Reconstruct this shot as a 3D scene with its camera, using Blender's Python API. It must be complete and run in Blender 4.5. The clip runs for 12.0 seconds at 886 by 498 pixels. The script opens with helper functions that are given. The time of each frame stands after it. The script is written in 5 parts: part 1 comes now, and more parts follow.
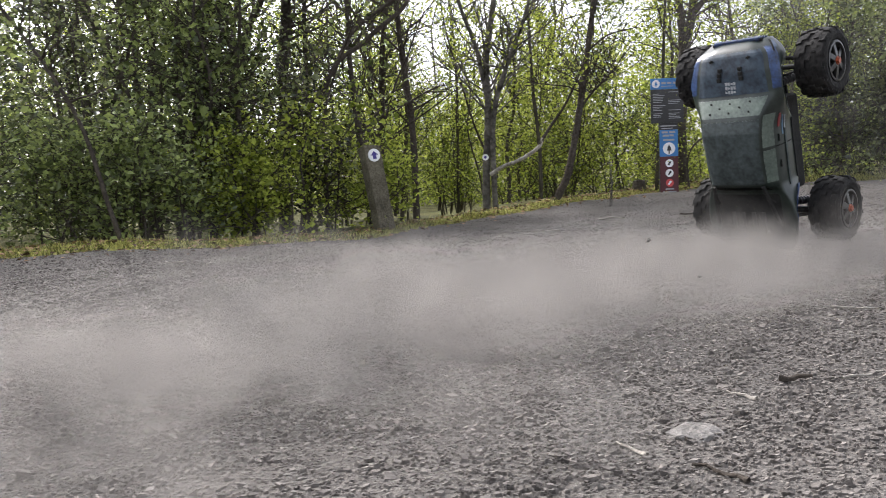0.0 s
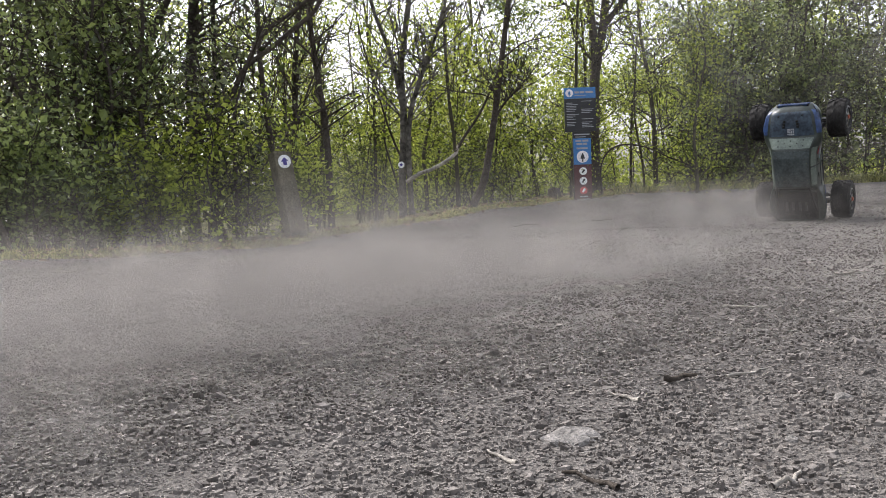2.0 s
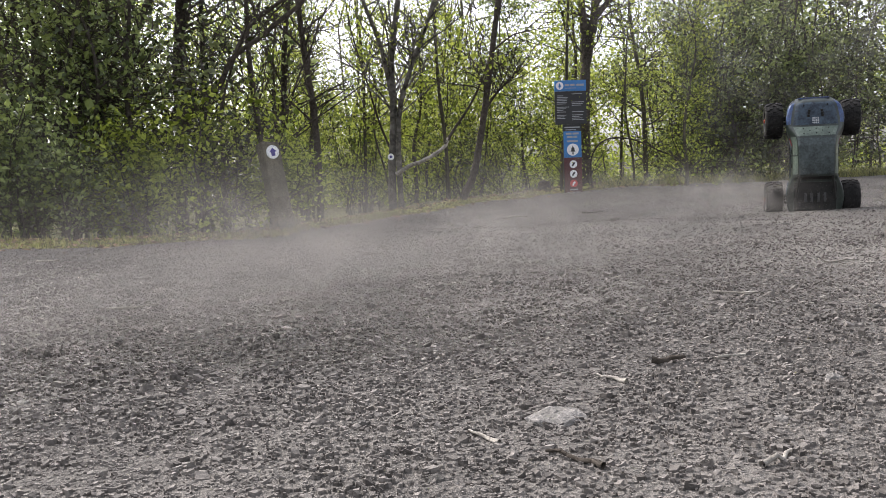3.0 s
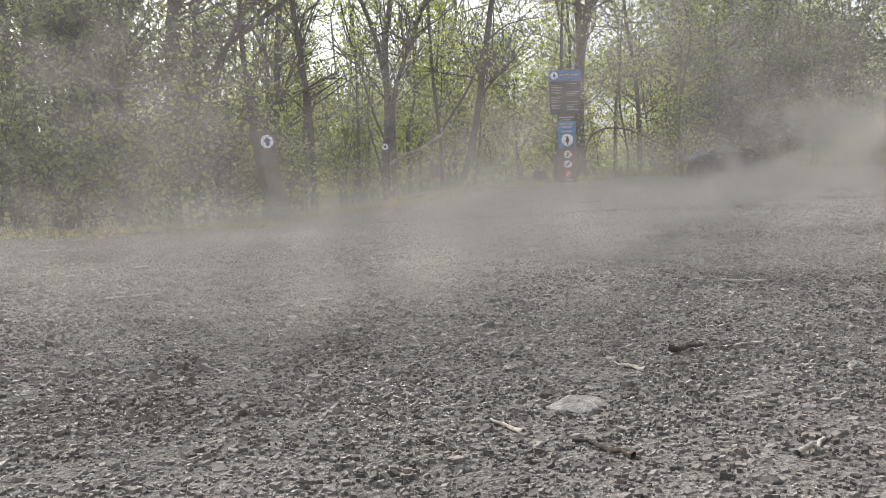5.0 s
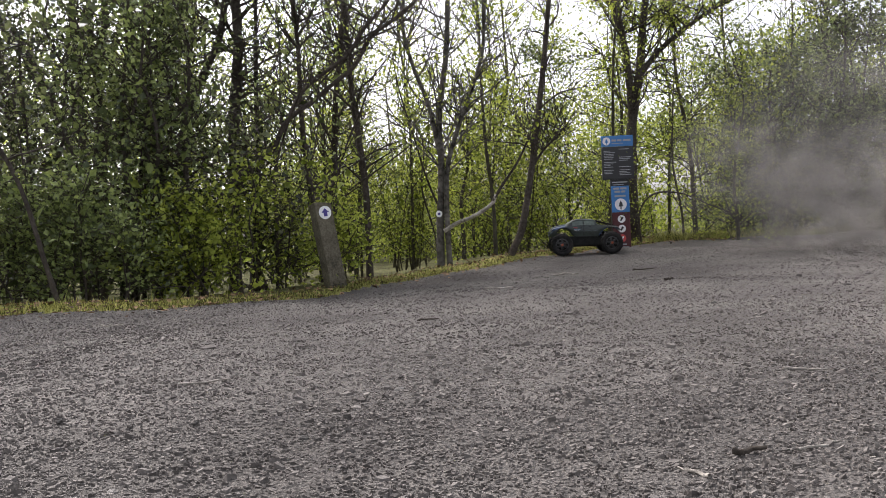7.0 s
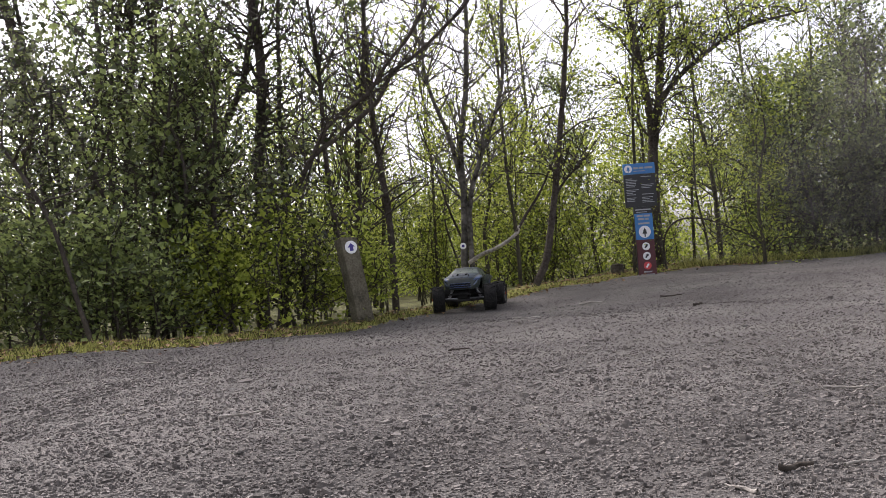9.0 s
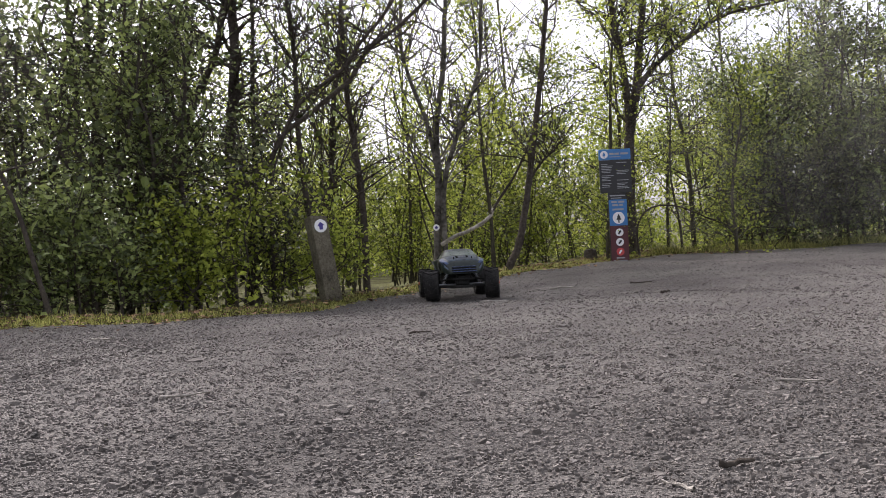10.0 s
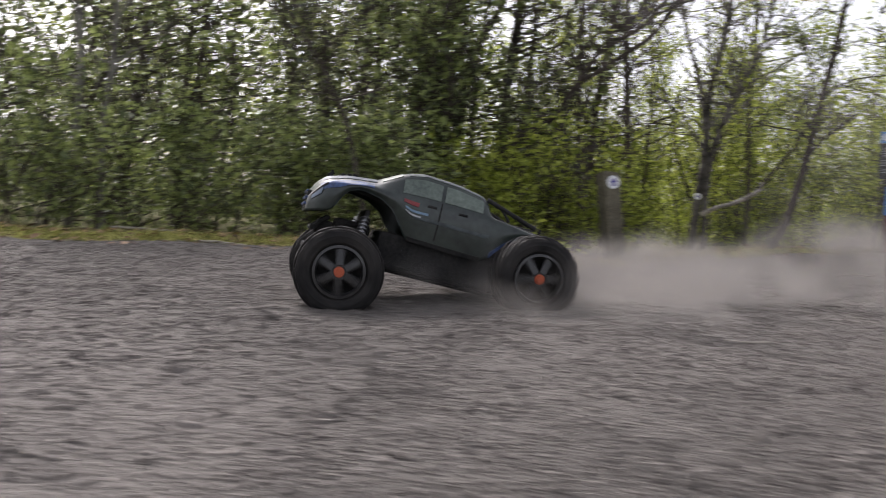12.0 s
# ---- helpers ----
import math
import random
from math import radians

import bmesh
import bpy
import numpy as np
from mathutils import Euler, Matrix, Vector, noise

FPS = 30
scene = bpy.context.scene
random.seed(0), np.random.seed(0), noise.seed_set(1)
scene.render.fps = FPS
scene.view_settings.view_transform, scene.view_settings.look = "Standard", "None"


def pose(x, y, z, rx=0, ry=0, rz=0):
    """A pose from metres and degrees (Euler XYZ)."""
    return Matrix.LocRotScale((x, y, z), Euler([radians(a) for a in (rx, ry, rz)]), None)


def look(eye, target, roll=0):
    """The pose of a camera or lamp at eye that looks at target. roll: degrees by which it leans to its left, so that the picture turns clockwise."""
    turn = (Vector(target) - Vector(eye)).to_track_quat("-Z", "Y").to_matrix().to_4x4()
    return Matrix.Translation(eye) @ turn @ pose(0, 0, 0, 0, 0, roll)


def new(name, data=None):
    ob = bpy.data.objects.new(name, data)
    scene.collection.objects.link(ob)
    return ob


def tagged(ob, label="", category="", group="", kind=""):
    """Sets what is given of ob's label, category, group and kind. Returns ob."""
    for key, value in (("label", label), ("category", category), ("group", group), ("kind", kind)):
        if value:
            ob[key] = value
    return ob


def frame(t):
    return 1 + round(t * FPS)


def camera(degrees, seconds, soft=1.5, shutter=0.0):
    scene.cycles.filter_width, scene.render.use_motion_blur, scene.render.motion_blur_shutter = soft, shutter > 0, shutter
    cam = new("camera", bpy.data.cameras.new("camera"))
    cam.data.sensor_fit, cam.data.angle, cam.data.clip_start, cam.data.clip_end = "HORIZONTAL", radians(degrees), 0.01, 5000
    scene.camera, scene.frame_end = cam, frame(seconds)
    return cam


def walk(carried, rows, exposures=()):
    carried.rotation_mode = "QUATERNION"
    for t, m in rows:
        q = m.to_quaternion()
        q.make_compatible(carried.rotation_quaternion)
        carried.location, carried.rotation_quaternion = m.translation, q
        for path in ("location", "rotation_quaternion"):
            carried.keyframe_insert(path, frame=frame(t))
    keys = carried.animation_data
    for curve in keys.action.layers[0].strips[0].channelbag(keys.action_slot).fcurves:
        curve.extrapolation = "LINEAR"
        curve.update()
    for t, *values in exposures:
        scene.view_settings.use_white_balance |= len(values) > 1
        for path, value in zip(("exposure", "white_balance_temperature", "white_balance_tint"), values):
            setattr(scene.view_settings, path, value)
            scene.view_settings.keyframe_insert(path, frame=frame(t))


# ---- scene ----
cam = camera(58.0, 12.0, soft=0.65, shutter=0.25)
PATH = [
    (0, (-0.173, 0.349, 0.399), (-0.35, 2.332, 0.214), -2.5),
    (0.5, (-0.123, 0.4, 0.399), (-0.205, 2.391, 0.22), -2.5),
    (1, (-0.113, 0.397, 0.4), (-0.139, 2.389, 0.228), -2.5),
    (1.5, (-0.114, 0.407, 0.389), (-0.112, 2.4, 0.22), -2.5),
    (2, (-0.112, 0.417, 0.375), (-0.097, 2.41, 0.206), -2.5),
    (2.5, (-0.109, 0.427, 0.361), (-0.083, 2.42, 0.187), -2.4),
    (3, (-0.104, 0.44, 0.352), (-0.066, 2.431, 0.169), -2.3),
    (5, (-0.131, 0.462, 0.345), (-0.073, 2.451, 0.139), -2.3),
    (5.5, (-0.139, 0.449, 0.363), (-0.106, 2.439, 0.171), -2.4),
    (6, (-0.157, 0.429, 0.383), (-0.161, 2.422, 0.225), -2.0),
    (6.5, (-0.159, 0.443, 0.389), (-0.2, 2.44, 0.281), -2.1),
    (7, (-0.143, 0.426, 0.405), (-0.209, 2.424, 0.354), -2.8),
    (9, (-0.166, 0.403, 0.395), (-0.282, 2.399, 0.431), -4.3),
    (9.5, (-0.153, 0.411, 0.393), (-0.273, 2.407, 0.413), -4.0),
    (10, (-0.116, 0.452, 0.393), (-0.181, 2.451, 0.379), -2.9),
    (10.5, (-0.123, 0.485, 0.375), (-0.155, 2.485, 0.352), -2.3),
    (11, (-0.2, 0.469, 0.355), (-0.21, 2.469, 0.327), -1.6),
    (11.5, (-0.37, 0.381, 0.355), (-0.44, 2.379, 0.3), -0.7),
    (11.6, (-0.425, 0.368, 0.355), (-0.555, 2.364, 0.293), -0.6),
    (11.7, (-0.505, 0.365, 0.355), (-0.706, 2.354, 0.284), 0.1),
    (11.8, (-0.615, 0.365, 0.355), (-0.922, 2.339, 0.268), 1.2),
    (11.9, (-0.77, 0.365, 0.355), (-1.149, 2.326, 0.251), 2.4),
    (12, (-0.95, 0.365, 0.355), (-1.41, 2.308, 0.236), 3.6),
]
walk(cam, [(t, look(eye, target, roll)) for t, eye, target, roll in PATH],
     [(0, 1.46, 6350, 12), (1, 1.33, 6350, 12), (3, 1.36, 6400, 12), (5, 1.38, 6500, 9), (6, 1.34, 6450, 11), (7, 1.15, 6450, 14), (9, 1.12, 6400, 17), (11, 1.11, 6400, 17), (12, 1.07, 6450, 16)])

# ---- light ----
world = bpy.data.worlds.new("sky")
scene.world = world
world.use_nodes = True
_wn = world.node_tree.nodes
_sky = _wn.new("ShaderNodeTexSky")
_sky.sky_type, _sky.sun_disc = "NISHITA", False
_sky.sun_elevation, _sky.sun_rotation = radians(45), radians(-47)
_sky.air_density, _sky.dust_density, _sky.ozone_density = 1.0, 4.0, 1.0
_hs = _wn.new("ShaderNodeHueSaturation")
_hs.inputs["Saturation"].default_value = 0.3
world.node_tree.links.new(_sky.outputs[0], _hs.inputs["Color"])
world.node_tree.links.new(_hs.outputs[0], _wn["Background"].inputs["Color"])
_wn["Background"].inputs["Strength"].default_value = 0.15
sun_data = bpy.data.lights.new("sun", "SUN")
sun_data.energy, sun_data.angle, sun_data.color = 1.5, radians(15), (1.0, 0.97, 0.94)
sun = new("sun", sun_data)
sun.matrix_world = look((-12, 11, 16.3), (0, 0, 0))
scene.view_settings.exposure = 1.02


# ---- materials ----
def material(name, base, rough=0.7, metal=0.0, vary=0.25, scale=6.0, fine=60.0, bump=0.15, island=0.0, second=None, translucent=0.0, spec=0.5, coord="Object"):
    """A surface with stains at one scale, grain at a finer one, and relief."""
    m = bpy.data.materials.new(name)
    m.use_nodes = True
    n, l = m.node_tree.nodes, m.node_tree.links
    b, out = n["Principled BSDF"], n["Material Output"]
    tc = n.new("ShaderNodeTexCoord")
    big, small = n.new("ShaderNodeTexNoise"), n.new("ShaderNodeTexNoise")
    for t, sc in ((big, scale), (small, fine)):
        t.inputs["Scale"].default_value, t.inputs["Detail"].default_value = sc, 5
        l.new(tc.outputs[coord], t.inputs["Vector"])
    ramp = n.new("ShaderNodeValToRGB")
    dark = [c * (1 - vary) for c in base]
    light = [min(1, c * (1 + vary)) for c in (second or base)]
    ramp.color_ramp.elements[0].position, ramp.color_ramp.elements[1].position = 0.32, 0.68
    ramp.color_ramp.elements[0].color, ramp.color_ramp.elements[1].color = (*dark, 1), (*light, 1)
    mix = n.new("ShaderNodeMath")
    mix.operation = "MULTIPLY_ADD"
    mix.inputs[1].default_value = 0.45
    half = n.new("ShaderNodeMath")
    half.operation = "MULTIPLY"
    half.inputs[1].default_value = 0.55
    l.new(big.outputs["Fac"], half.inputs[0])
    l.new(small.outputs["Fac"], mix.inputs[0])
    l.new(half.outputs[0], mix.inputs[2])
    fac = mix.outputs[0]
    if island:
        geo = n.new("ShaderNodeNewGeometry")
        add = n.new("ShaderNodeMath")
        add.operation = "MULTIPLY_ADD"
        add.inputs[1].default_value = island
        l.new(geo.outputs["Random Per Island"], add.inputs[0])
        sub = n.new("ShaderNodeMath")
        sub.operation = "SUBTRACT"
        sub.inputs[1].default_value = island / 2
        l.new(fac, sub.inputs[0])
        l.new(sub.outputs[0], add.inputs[2])
        fac = add.outputs[0]
    l.new(fac, ramp.inputs["Fac"])
    l.new(ramp.outputs["Color"], b.inputs["Base Color"])
    b.inputs["Roughness"].default_value, b.inputs["Metallic"].default_value = rough, metal
    b.inputs["Specular IOR Level"].default_value = spec
    if bump:
        bp = n.new("ShaderNodeBump")
        bp.inputs["Strength"].default_value, bp.inputs["Distance"].default_value = bump, 0.02
        l.new(small.outputs["Fac"], bp.inputs["Height"])
        l.new(bp.outputs["Normal"], b.inputs["Normal"])
    if translucent:
        tr, ms = n.new("ShaderNodeBsdfTranslucent"), n.new("ShaderNodeMixShader")
        ms.inputs["Fac"].default_value = translucent
        l.new(ramp.outputs["Color"], tr.inputs["Color"])
        l.new(b.outputs[0], ms.inputs[1])
        l.new(tr.outputs[0], ms.inputs[2])
        l.new(ms.outputs[0], out.inputs["Surface"])
    return m


M_GRAVEL = material("gravel_ground", (0.086, 0.0772, 0.0700), 0.95, vary=0.45, scale=1.3, fine=130, bump=0.9, second=(0.138, 0.1255, 0.1145), spec=0.2)
M_CHIP = material("gravel_chips", (0.096, 0.085, 0.0765), 0.9, vary=0.22, scale=3, fine=80, bump=0.3, island=0.42, second=(0.160, 0.1435, 0.1305), spec=0.25)
M_EARTH = material("forest_floor", (0.07, 0.06, 0.035), 0.95, vary=0.45, scale=3, fine=40, bump=0.8, second=(0.12, 0.12, 0.05), spec=0.1)
M_MOSS = material("mossy_turf", (0.15, 0.155, 0.045), 0.95, vary=0.4, scale=5, fine=60, bump=0.8, second=(0.30, 0.29, 0.09), spec=0.1)
M_GRASS = material("grass_blades", (0.12, 0.135, 0.035), 0.7, vary=0.35, scale=3, fine=20, bump=0, island=0.8, second=(0.30, 0.29, 0.09), translucent=0.4, spec=0.2)
M_BARK = material("grey_brown_bark", (0.030, 0.024, 0.019), 0.95, vary=0.4, scale=4, fine=45, bump=0.8, second=(0.075, 0.063, 0.052), spec=0.15)
M_STEM = material("young_stem_bark", (0.036, 0.031, 0.023), 0.9, vary=0.35, scale=4, fine=40, bump=0.3, second=(0.082, 0.073, 0.053), spec=0.15)
M_BIRCH = material("birch_bark", (0.030, 0.025, 0.020), 0.85, vary=0.5, scale=9, fine=26, bump=0.8, second=(0.125, 0.115, 0.10), spec=0.2)
M_DEADBARK = material("pale_grey_bark", (0.085, 0.078, 0.068), 0.9, vary=0.4, scale=8, fine=40, bump=0.5, second=(0.19, 0.18, 0.16), spec=0.15)
M_DEADWOOD = material("bleached_wood", (0.17, 0.15, 0.125), 0.85, vary=0.45, scale=12, fine=60, bump=0.6, second=(0.36, 0.33, 0.29), spec=0.2)
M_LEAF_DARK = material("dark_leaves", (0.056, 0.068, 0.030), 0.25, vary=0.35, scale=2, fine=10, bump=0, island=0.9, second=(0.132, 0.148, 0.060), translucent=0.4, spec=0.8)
M_LEAF_MID = material("green_leaves", (0.112, 0.145, 0.047), 0.30, vary=0.35, scale=1.2, fine=10, bump=0, island=0.9, second=(0.218, 0.262, 0.083), translucent=0.45, spec=0.5)
M_LEAF_BRIGHT = material("young_leaves", (0.195, 0.245, 0.032), 0.55, vary=0.3, scale=0.8, fine=10, bump=0, island=0.9, second=(0.34, 0.385, 0.066), translucent=0.55, spec=0.3)
M_LITTER = material("dead_leaves", (0.10, 0.055, 0.03), 0.8, vary=0.4, scale=4, fine=30, bump=0.2, island=0.9, second=(0.22, 0.14, 0.08), spec=0.2)
M_POST = material("weathered_post_wood", (0.064, 0.056, 0.039), 0.9, vary=0.35, scale=9, fine=70, bump=0.6, second=(0.14, 0.125, 0.09), spec=0.15)
M_WHITE = material("white_enamel", (0.78, 0.78, 0.78), 0.5, vary=0.06, bump=0.02)
M_BLUE_MARK = material("violet_blue_print", (0.05, 0.035, 0.22), 0.5, vary=0.1, bump=0)
M_SIGN_BLUE = material("sign_blue", (0.035, 0.17, 0.42), 0.45, vary=0.1, scale=5, bump=0.02)
M_SIGN_BLACK = material("sign_black", (0.018, 0.018, 0.02), 0.45, vary=0.2, scale=5, bump=0.02)
M_SIGN_RED = material("sign_dark_red", (0.075, 0.012, 0.016), 0.45, vary=0.15, scale=5, bump=0.02)
M_SIGN_RED_MARK = material("sign_red_mark", (0.55, 0.06, 0.06), 0.5, vary=0.1, bump=0)
M_SIGN_TEXT = material("sign_print", (0.30, 0.31, 0.32), 0.5, vary=0.1, bump=0)


# ---- helpers of shape ----
def part(name, bm, mat, parent=None, label="", smooth=False):
    me = bpy.data.meshes.new(name)
    bm.to_mesh(me)
    bm.free()
    me.materials.append(mat)
    if smooth:
        for p in me.polygons:
            p.use_smooth = True
    ob = new(name, me)
    if parent is not None:
        ob.parent = parent
    if label:
        tagged(ob, label)
    return ob


def raw(name, verts, faces, mat, parent=None, smooth=False):
    """A mesh out of numpy arrays of vertices and of faces with one number of corners."""
    me = bpy.data.meshes.new(name)
    v, f = np.asarray(verts, np.float32), np.asarray(faces, np.int32)
    me.vertices.add(len(v))
    me.vertices.foreach_set("co", v.ravel())
    k = f.shape[1]
    me.loops.add(f.size)
    me.loops.foreach_set("vertex_index", f.ravel())
    me.polygons.add(len(f))
    me.polygons.foreach_set("loop_start", np.arange(0, f.size, k, dtype=np.int32))
    me.polygons.foreach_set("loop_total", np.full(len(f), k, np.int32))
    me.polygons.foreach_set("use_smooth", np.full(len(f), smooth))
    me.update(calc_edges=True)
    me.materials.append(mat)
    ob = new(name, me)
    if parent is not None:
        ob.parent = parent
    return ob


def box(bm, size, at=(0, 0, 0), bevel=0.0, turn=None):
    m = Matrix.Translation(at) @ (turn or Matrix()) @ Matrix.Diagonal((*size, 1))
    g = bmesh.ops.create_cube(bm, size=1, matrix=m)
    if bevel:
        ed = list({e for v in g["verts"] for e in v.link_edges})
        bmesh.ops.bevel(bm, geom=ed, offset=bevel, segments=2, affect="EDGES", profile=0.6)
    return bm


def rod(bm, a, b, r, seg=8, r2=None):
    a, b = Vector(a), Vector(b)
    d = b - a
    m = Matrix.Translation((a + b) / 2) @ d.to_track_quat("Z", "Y").to_matrix().to_4x4()
    bmesh.ops.create_cone(bm, cap_ends=True, segments=seg, radius1=r, radius2=r if r2 is None else r2, depth=d.length, matrix=m)
    return bm


def tube(points, radii, seg=7, knot=0.0, rng=None):
    """Vertices and quads of a tapered tube along a line of points."""
    p = np.asarray(points, float)
    n = len(p)
    d = np.gradient(p, axis=0)
    d /= np.linalg.norm(d, axis=1)[:, None] + 1e-9
    ref = np.array([0.31, 0.95, 0.05])
    u = np.cross(d, ref)
    u /= np.linalg.norm(u, axis=1)[:, None] + 1e-9
    w = np.cross(d, u)
    ang = np.linspace(0, 2 * np.pi, seg, endpoint=False)
    r = np.asarray(radii, float)[:, None, None]
    if knot and rng is not None:
        r = r * (1 + rng.normal(0, knot, (n, seg, 1)))
    v = p[:, None, :] + r * (np.cos(ang)[None, :, None] * u[:, None, :] + np.sin(ang)[None, :, None] * w[:, None, :])
    i = np.arange(n - 1)[:, None] * seg
    j = np.arange(seg)[None, :]
    k = (j + 1) % seg
    f = np.stack([i + j, i + k, i + seg + k, i + seg + j], -1).reshape(-1, 4)
    return v.reshape(-1, 3), f


def smooth_line(points, steps=6):
    """A Catmull-Rom line through the points."""
    p = np.asarray(points, float)
    q = np.vstack([2 * p[0] - p[1], p, 2 * p[-1] - p[-2]])
    out = []
    for i in range(1, len(q) - 2):
        for t in np.linspace(0, 1, steps, endpoint=False):
            a, b, c, d = q[i - 1], q[i], q[i + 1], q[i + 2]
            out.append(0.5 * (2 * b + (c - a) * t + (2 * a - 5 * b + 4 * c - d) * t * t + (3 * b - a - 3 * c + d) * t ** 3))
    out.append(p[-1])
    return np.array(out)


def gather(pieces):
    """Joins several (vertices, faces) into one."""
    vs, fs, o = [], [], 0
    for v, f in pieces:
        vs.append(v)
        fs.append(f + o)
        o += len(v)
    return np.vstack(vs), np.vstack(fs)


def leaf_arrays(centres, size, rng, spread=0.32, up=0.55):
    """Folded four-cornered leaves at the given centres."""
    n = len(centres)
    c = rng.normal(size=(n, 3)) * 0.75 + np.array([0, 0, up])
    c /= np.linalg.norm(c, axis=1)[:, None] + 1e-9
    a = np.cross(c, rng.normal(size=(n, 3)))
    a /= np.linalg.norm(a, axis=1)[:, None] + 1e-9
    b = np.cross(c, a)
    s = (size * np.exp(rng.normal(0, spread, n)))[:, None]
    base, tip = centres - a * s * 0.5, centres + a * s * 0.5
    left, right = centres + b * s * 0.36 + c * s * 0.12, centres - b * s * 0.36 + c * s * 0.12
    v = np.stack([base, left, tip, right], 1).reshape(-1, 3)
    i = np.arange(n)[:, None] * 4
    f = np.concatenate([i + np.array([[0, 2, 1]]), i + np.array([[0, 3, 2]])], 0)
    return v, f


# ---- ground ----
def lift(x, y):
    """Height of the ground."""
    x, y = np.asarray(x, float), np.asarray(y, float)
    s = lambda v: 1 / (1 + np.exp(-np.clip(v, -40, 40)))
    z = 0.10 * s((y - 6.8) * 1.6) * s((x + 0.2) * 3)
    z = z + 0.03 * s((edge_of(x, y) - 0.12) * 14)
    z = z - 0.22 * s((edge_of(x, y) - 2.6) * 2.5) * s((3 - x) * 1.5)
    z = z + 0.07 * s((5.0 - y) * 4) + 0.03 * s((3.1 - y) * 4)
    z = z + 0.045 * s((x - 1.3) * 4) * s((y - 4.6) * 3)
    z = z + 0.012 * np.sin(x * 2.1 + 0.7) * np.sin(y * 1.7 + 0.3) + 0.006 * np.sin(x * 5.3 + y * 3.1)
    return z


EDGE_X = np.array([-60, -9, -5.2, -4.2, -3.5, -3.05, -2.5, -2.0, -1.5, -1.1, -0.8, -0.5, 0.14, 0.8, 1.25, 1.9, 2.5, 3.2, 6.0, 60])
EDGE_Y = np.array([1.6, 2.0, 2.5, 2.9, 3.35, 3.85, 4.2, 4.38, 4.8, 5.35, 6.2, 6.9, 7.6, 8.2, 8.75, 9.1, 9.3, 9.4, 9.6, 9.6])


def edge_of(x, y):
    """How far a place lies beyond the gravel's edge, in metres."""
    return np.asarray(y, float) - np.interp(x, EDGE_X, EDGE_Y) + 0.06 * np.sin(np.asarray(x) * 9) * np.cos(np.asarray(x) * 4.3)


def build_ground():
    near = lambda a, b, d: np.arange(a, b, d)
    gx = np.concatenate([-np.geomspace(400, 7, 22), near(-6.8, 6.8, 0.05), np.geomspace(7, 400, 22)])
    gy = np.concatenate([-np.geomspace(400, 3, 22), near(-2.8, 12, 0.05), np.geomspace(12.2, 400, 22)])
    X, Y = np.meshgrid(gx, gy)
    Z = lift(X, Y)
    rng = np.random.default_rng(3)
    Z = Z + rng.normal(0, 0.0007, Z.shape) * (np.abs(X) < 7)
    nx, ny = len(gx), len(gy)
    i = (np.arange(ny - 1)[:, None] * nx + np.arange(nx - 1)[None, :]).ravel()
    f = np.stack([i, i + 1, i + nx + 1, i + nx], 1)
    ob = raw("ground", np.stack([X, Y, Z], -1).reshape(-1, 3), f, M_GRAVEL, smooth=True)
    ob.data.materials.append(M_EARTH)
    ob.data.materials.append(M_MOSS)
    cx = (X[:-1, :-1] + X[1:, 1:]) / 2
    cy = (Y[:-1, :-1] + Y[1:, 1:]) / 2
    out = edge_of(cx, cy) + rng.normal(0, 0.02, cx.shape)
    ob.data.polygons.foreach_set("material_index", np.where(out < 0.02, 0, np.where(out < 0.60 + 0.12 * np.sin(cx * 5), 2, 1)).astype(np.int32).ravel())
    tagged(ob, "grey-brown gravel track with dark earth beyond its edge", "ground", kind="structure")
    return ob


def chips(name, n, xs, ys, size, seed, mat, flat=0.24, fade=1.0):
    """Angular chips of stone strewn over the gravel."""
    rng = np.random.default_rng(seed)
    x, y = rng.uniform(*xs, n), ys[0] + (ys[1] - ys[0]) * rng.beta(1.0, fade, n)
    ok = edge_of(x, y) < rng.normal(0.0, 0.06, n)
    x, y = x[ok], y[ok]
    n = len(x)
    z = lift(x, y)
    s = size * np.exp(rng.normal(0, 0.43, n))
    a = rng.uniform(0, 2 * np.pi, n)
    ring = np.linspace(0, 2 * np.pi, 4, endpoint=False)
    r = s[:, None] * rng.uniform(0.5, 1.2, (n, 4))
    px = np.cos(ring[None] + a[:, None]) * r
    py = np.sin(ring[None] + a[:, None]) * r * 0.8
    tilt = rng.normal(0, 0.22, (n, 2))
    h = (s * flat * rng.uniform(0.5, 1.7, n))[:, None]
    low = np.stack([px + x[:, None], py + y[:, None], np.broadcast_to((z - 0.004)[:, None], px.shape)], -1)
    top = np.stack([px * 0.8 + x[:, None], py * 0.8 + y[:, None], z[:, None] + 0.0012 + h + tilt[:, :1] * px + tilt[:, 1:] * py], -1)
    v = np.concatenate([low, top], 1).reshape(-1, 3)
    o = np.arange(n)[:, None] * 8
    tri = [[4, 5, 6], [4, 6, 7]]
    for k in range(4):
        m = (k + 1) % 4
        tri += [[k, m, m + 4], [k, m + 4, k + 4]]
    f = np.concatenate([o + np.array([t]) for t in tri], 0)
    ob = raw(name, v, f, mat)
    return ob


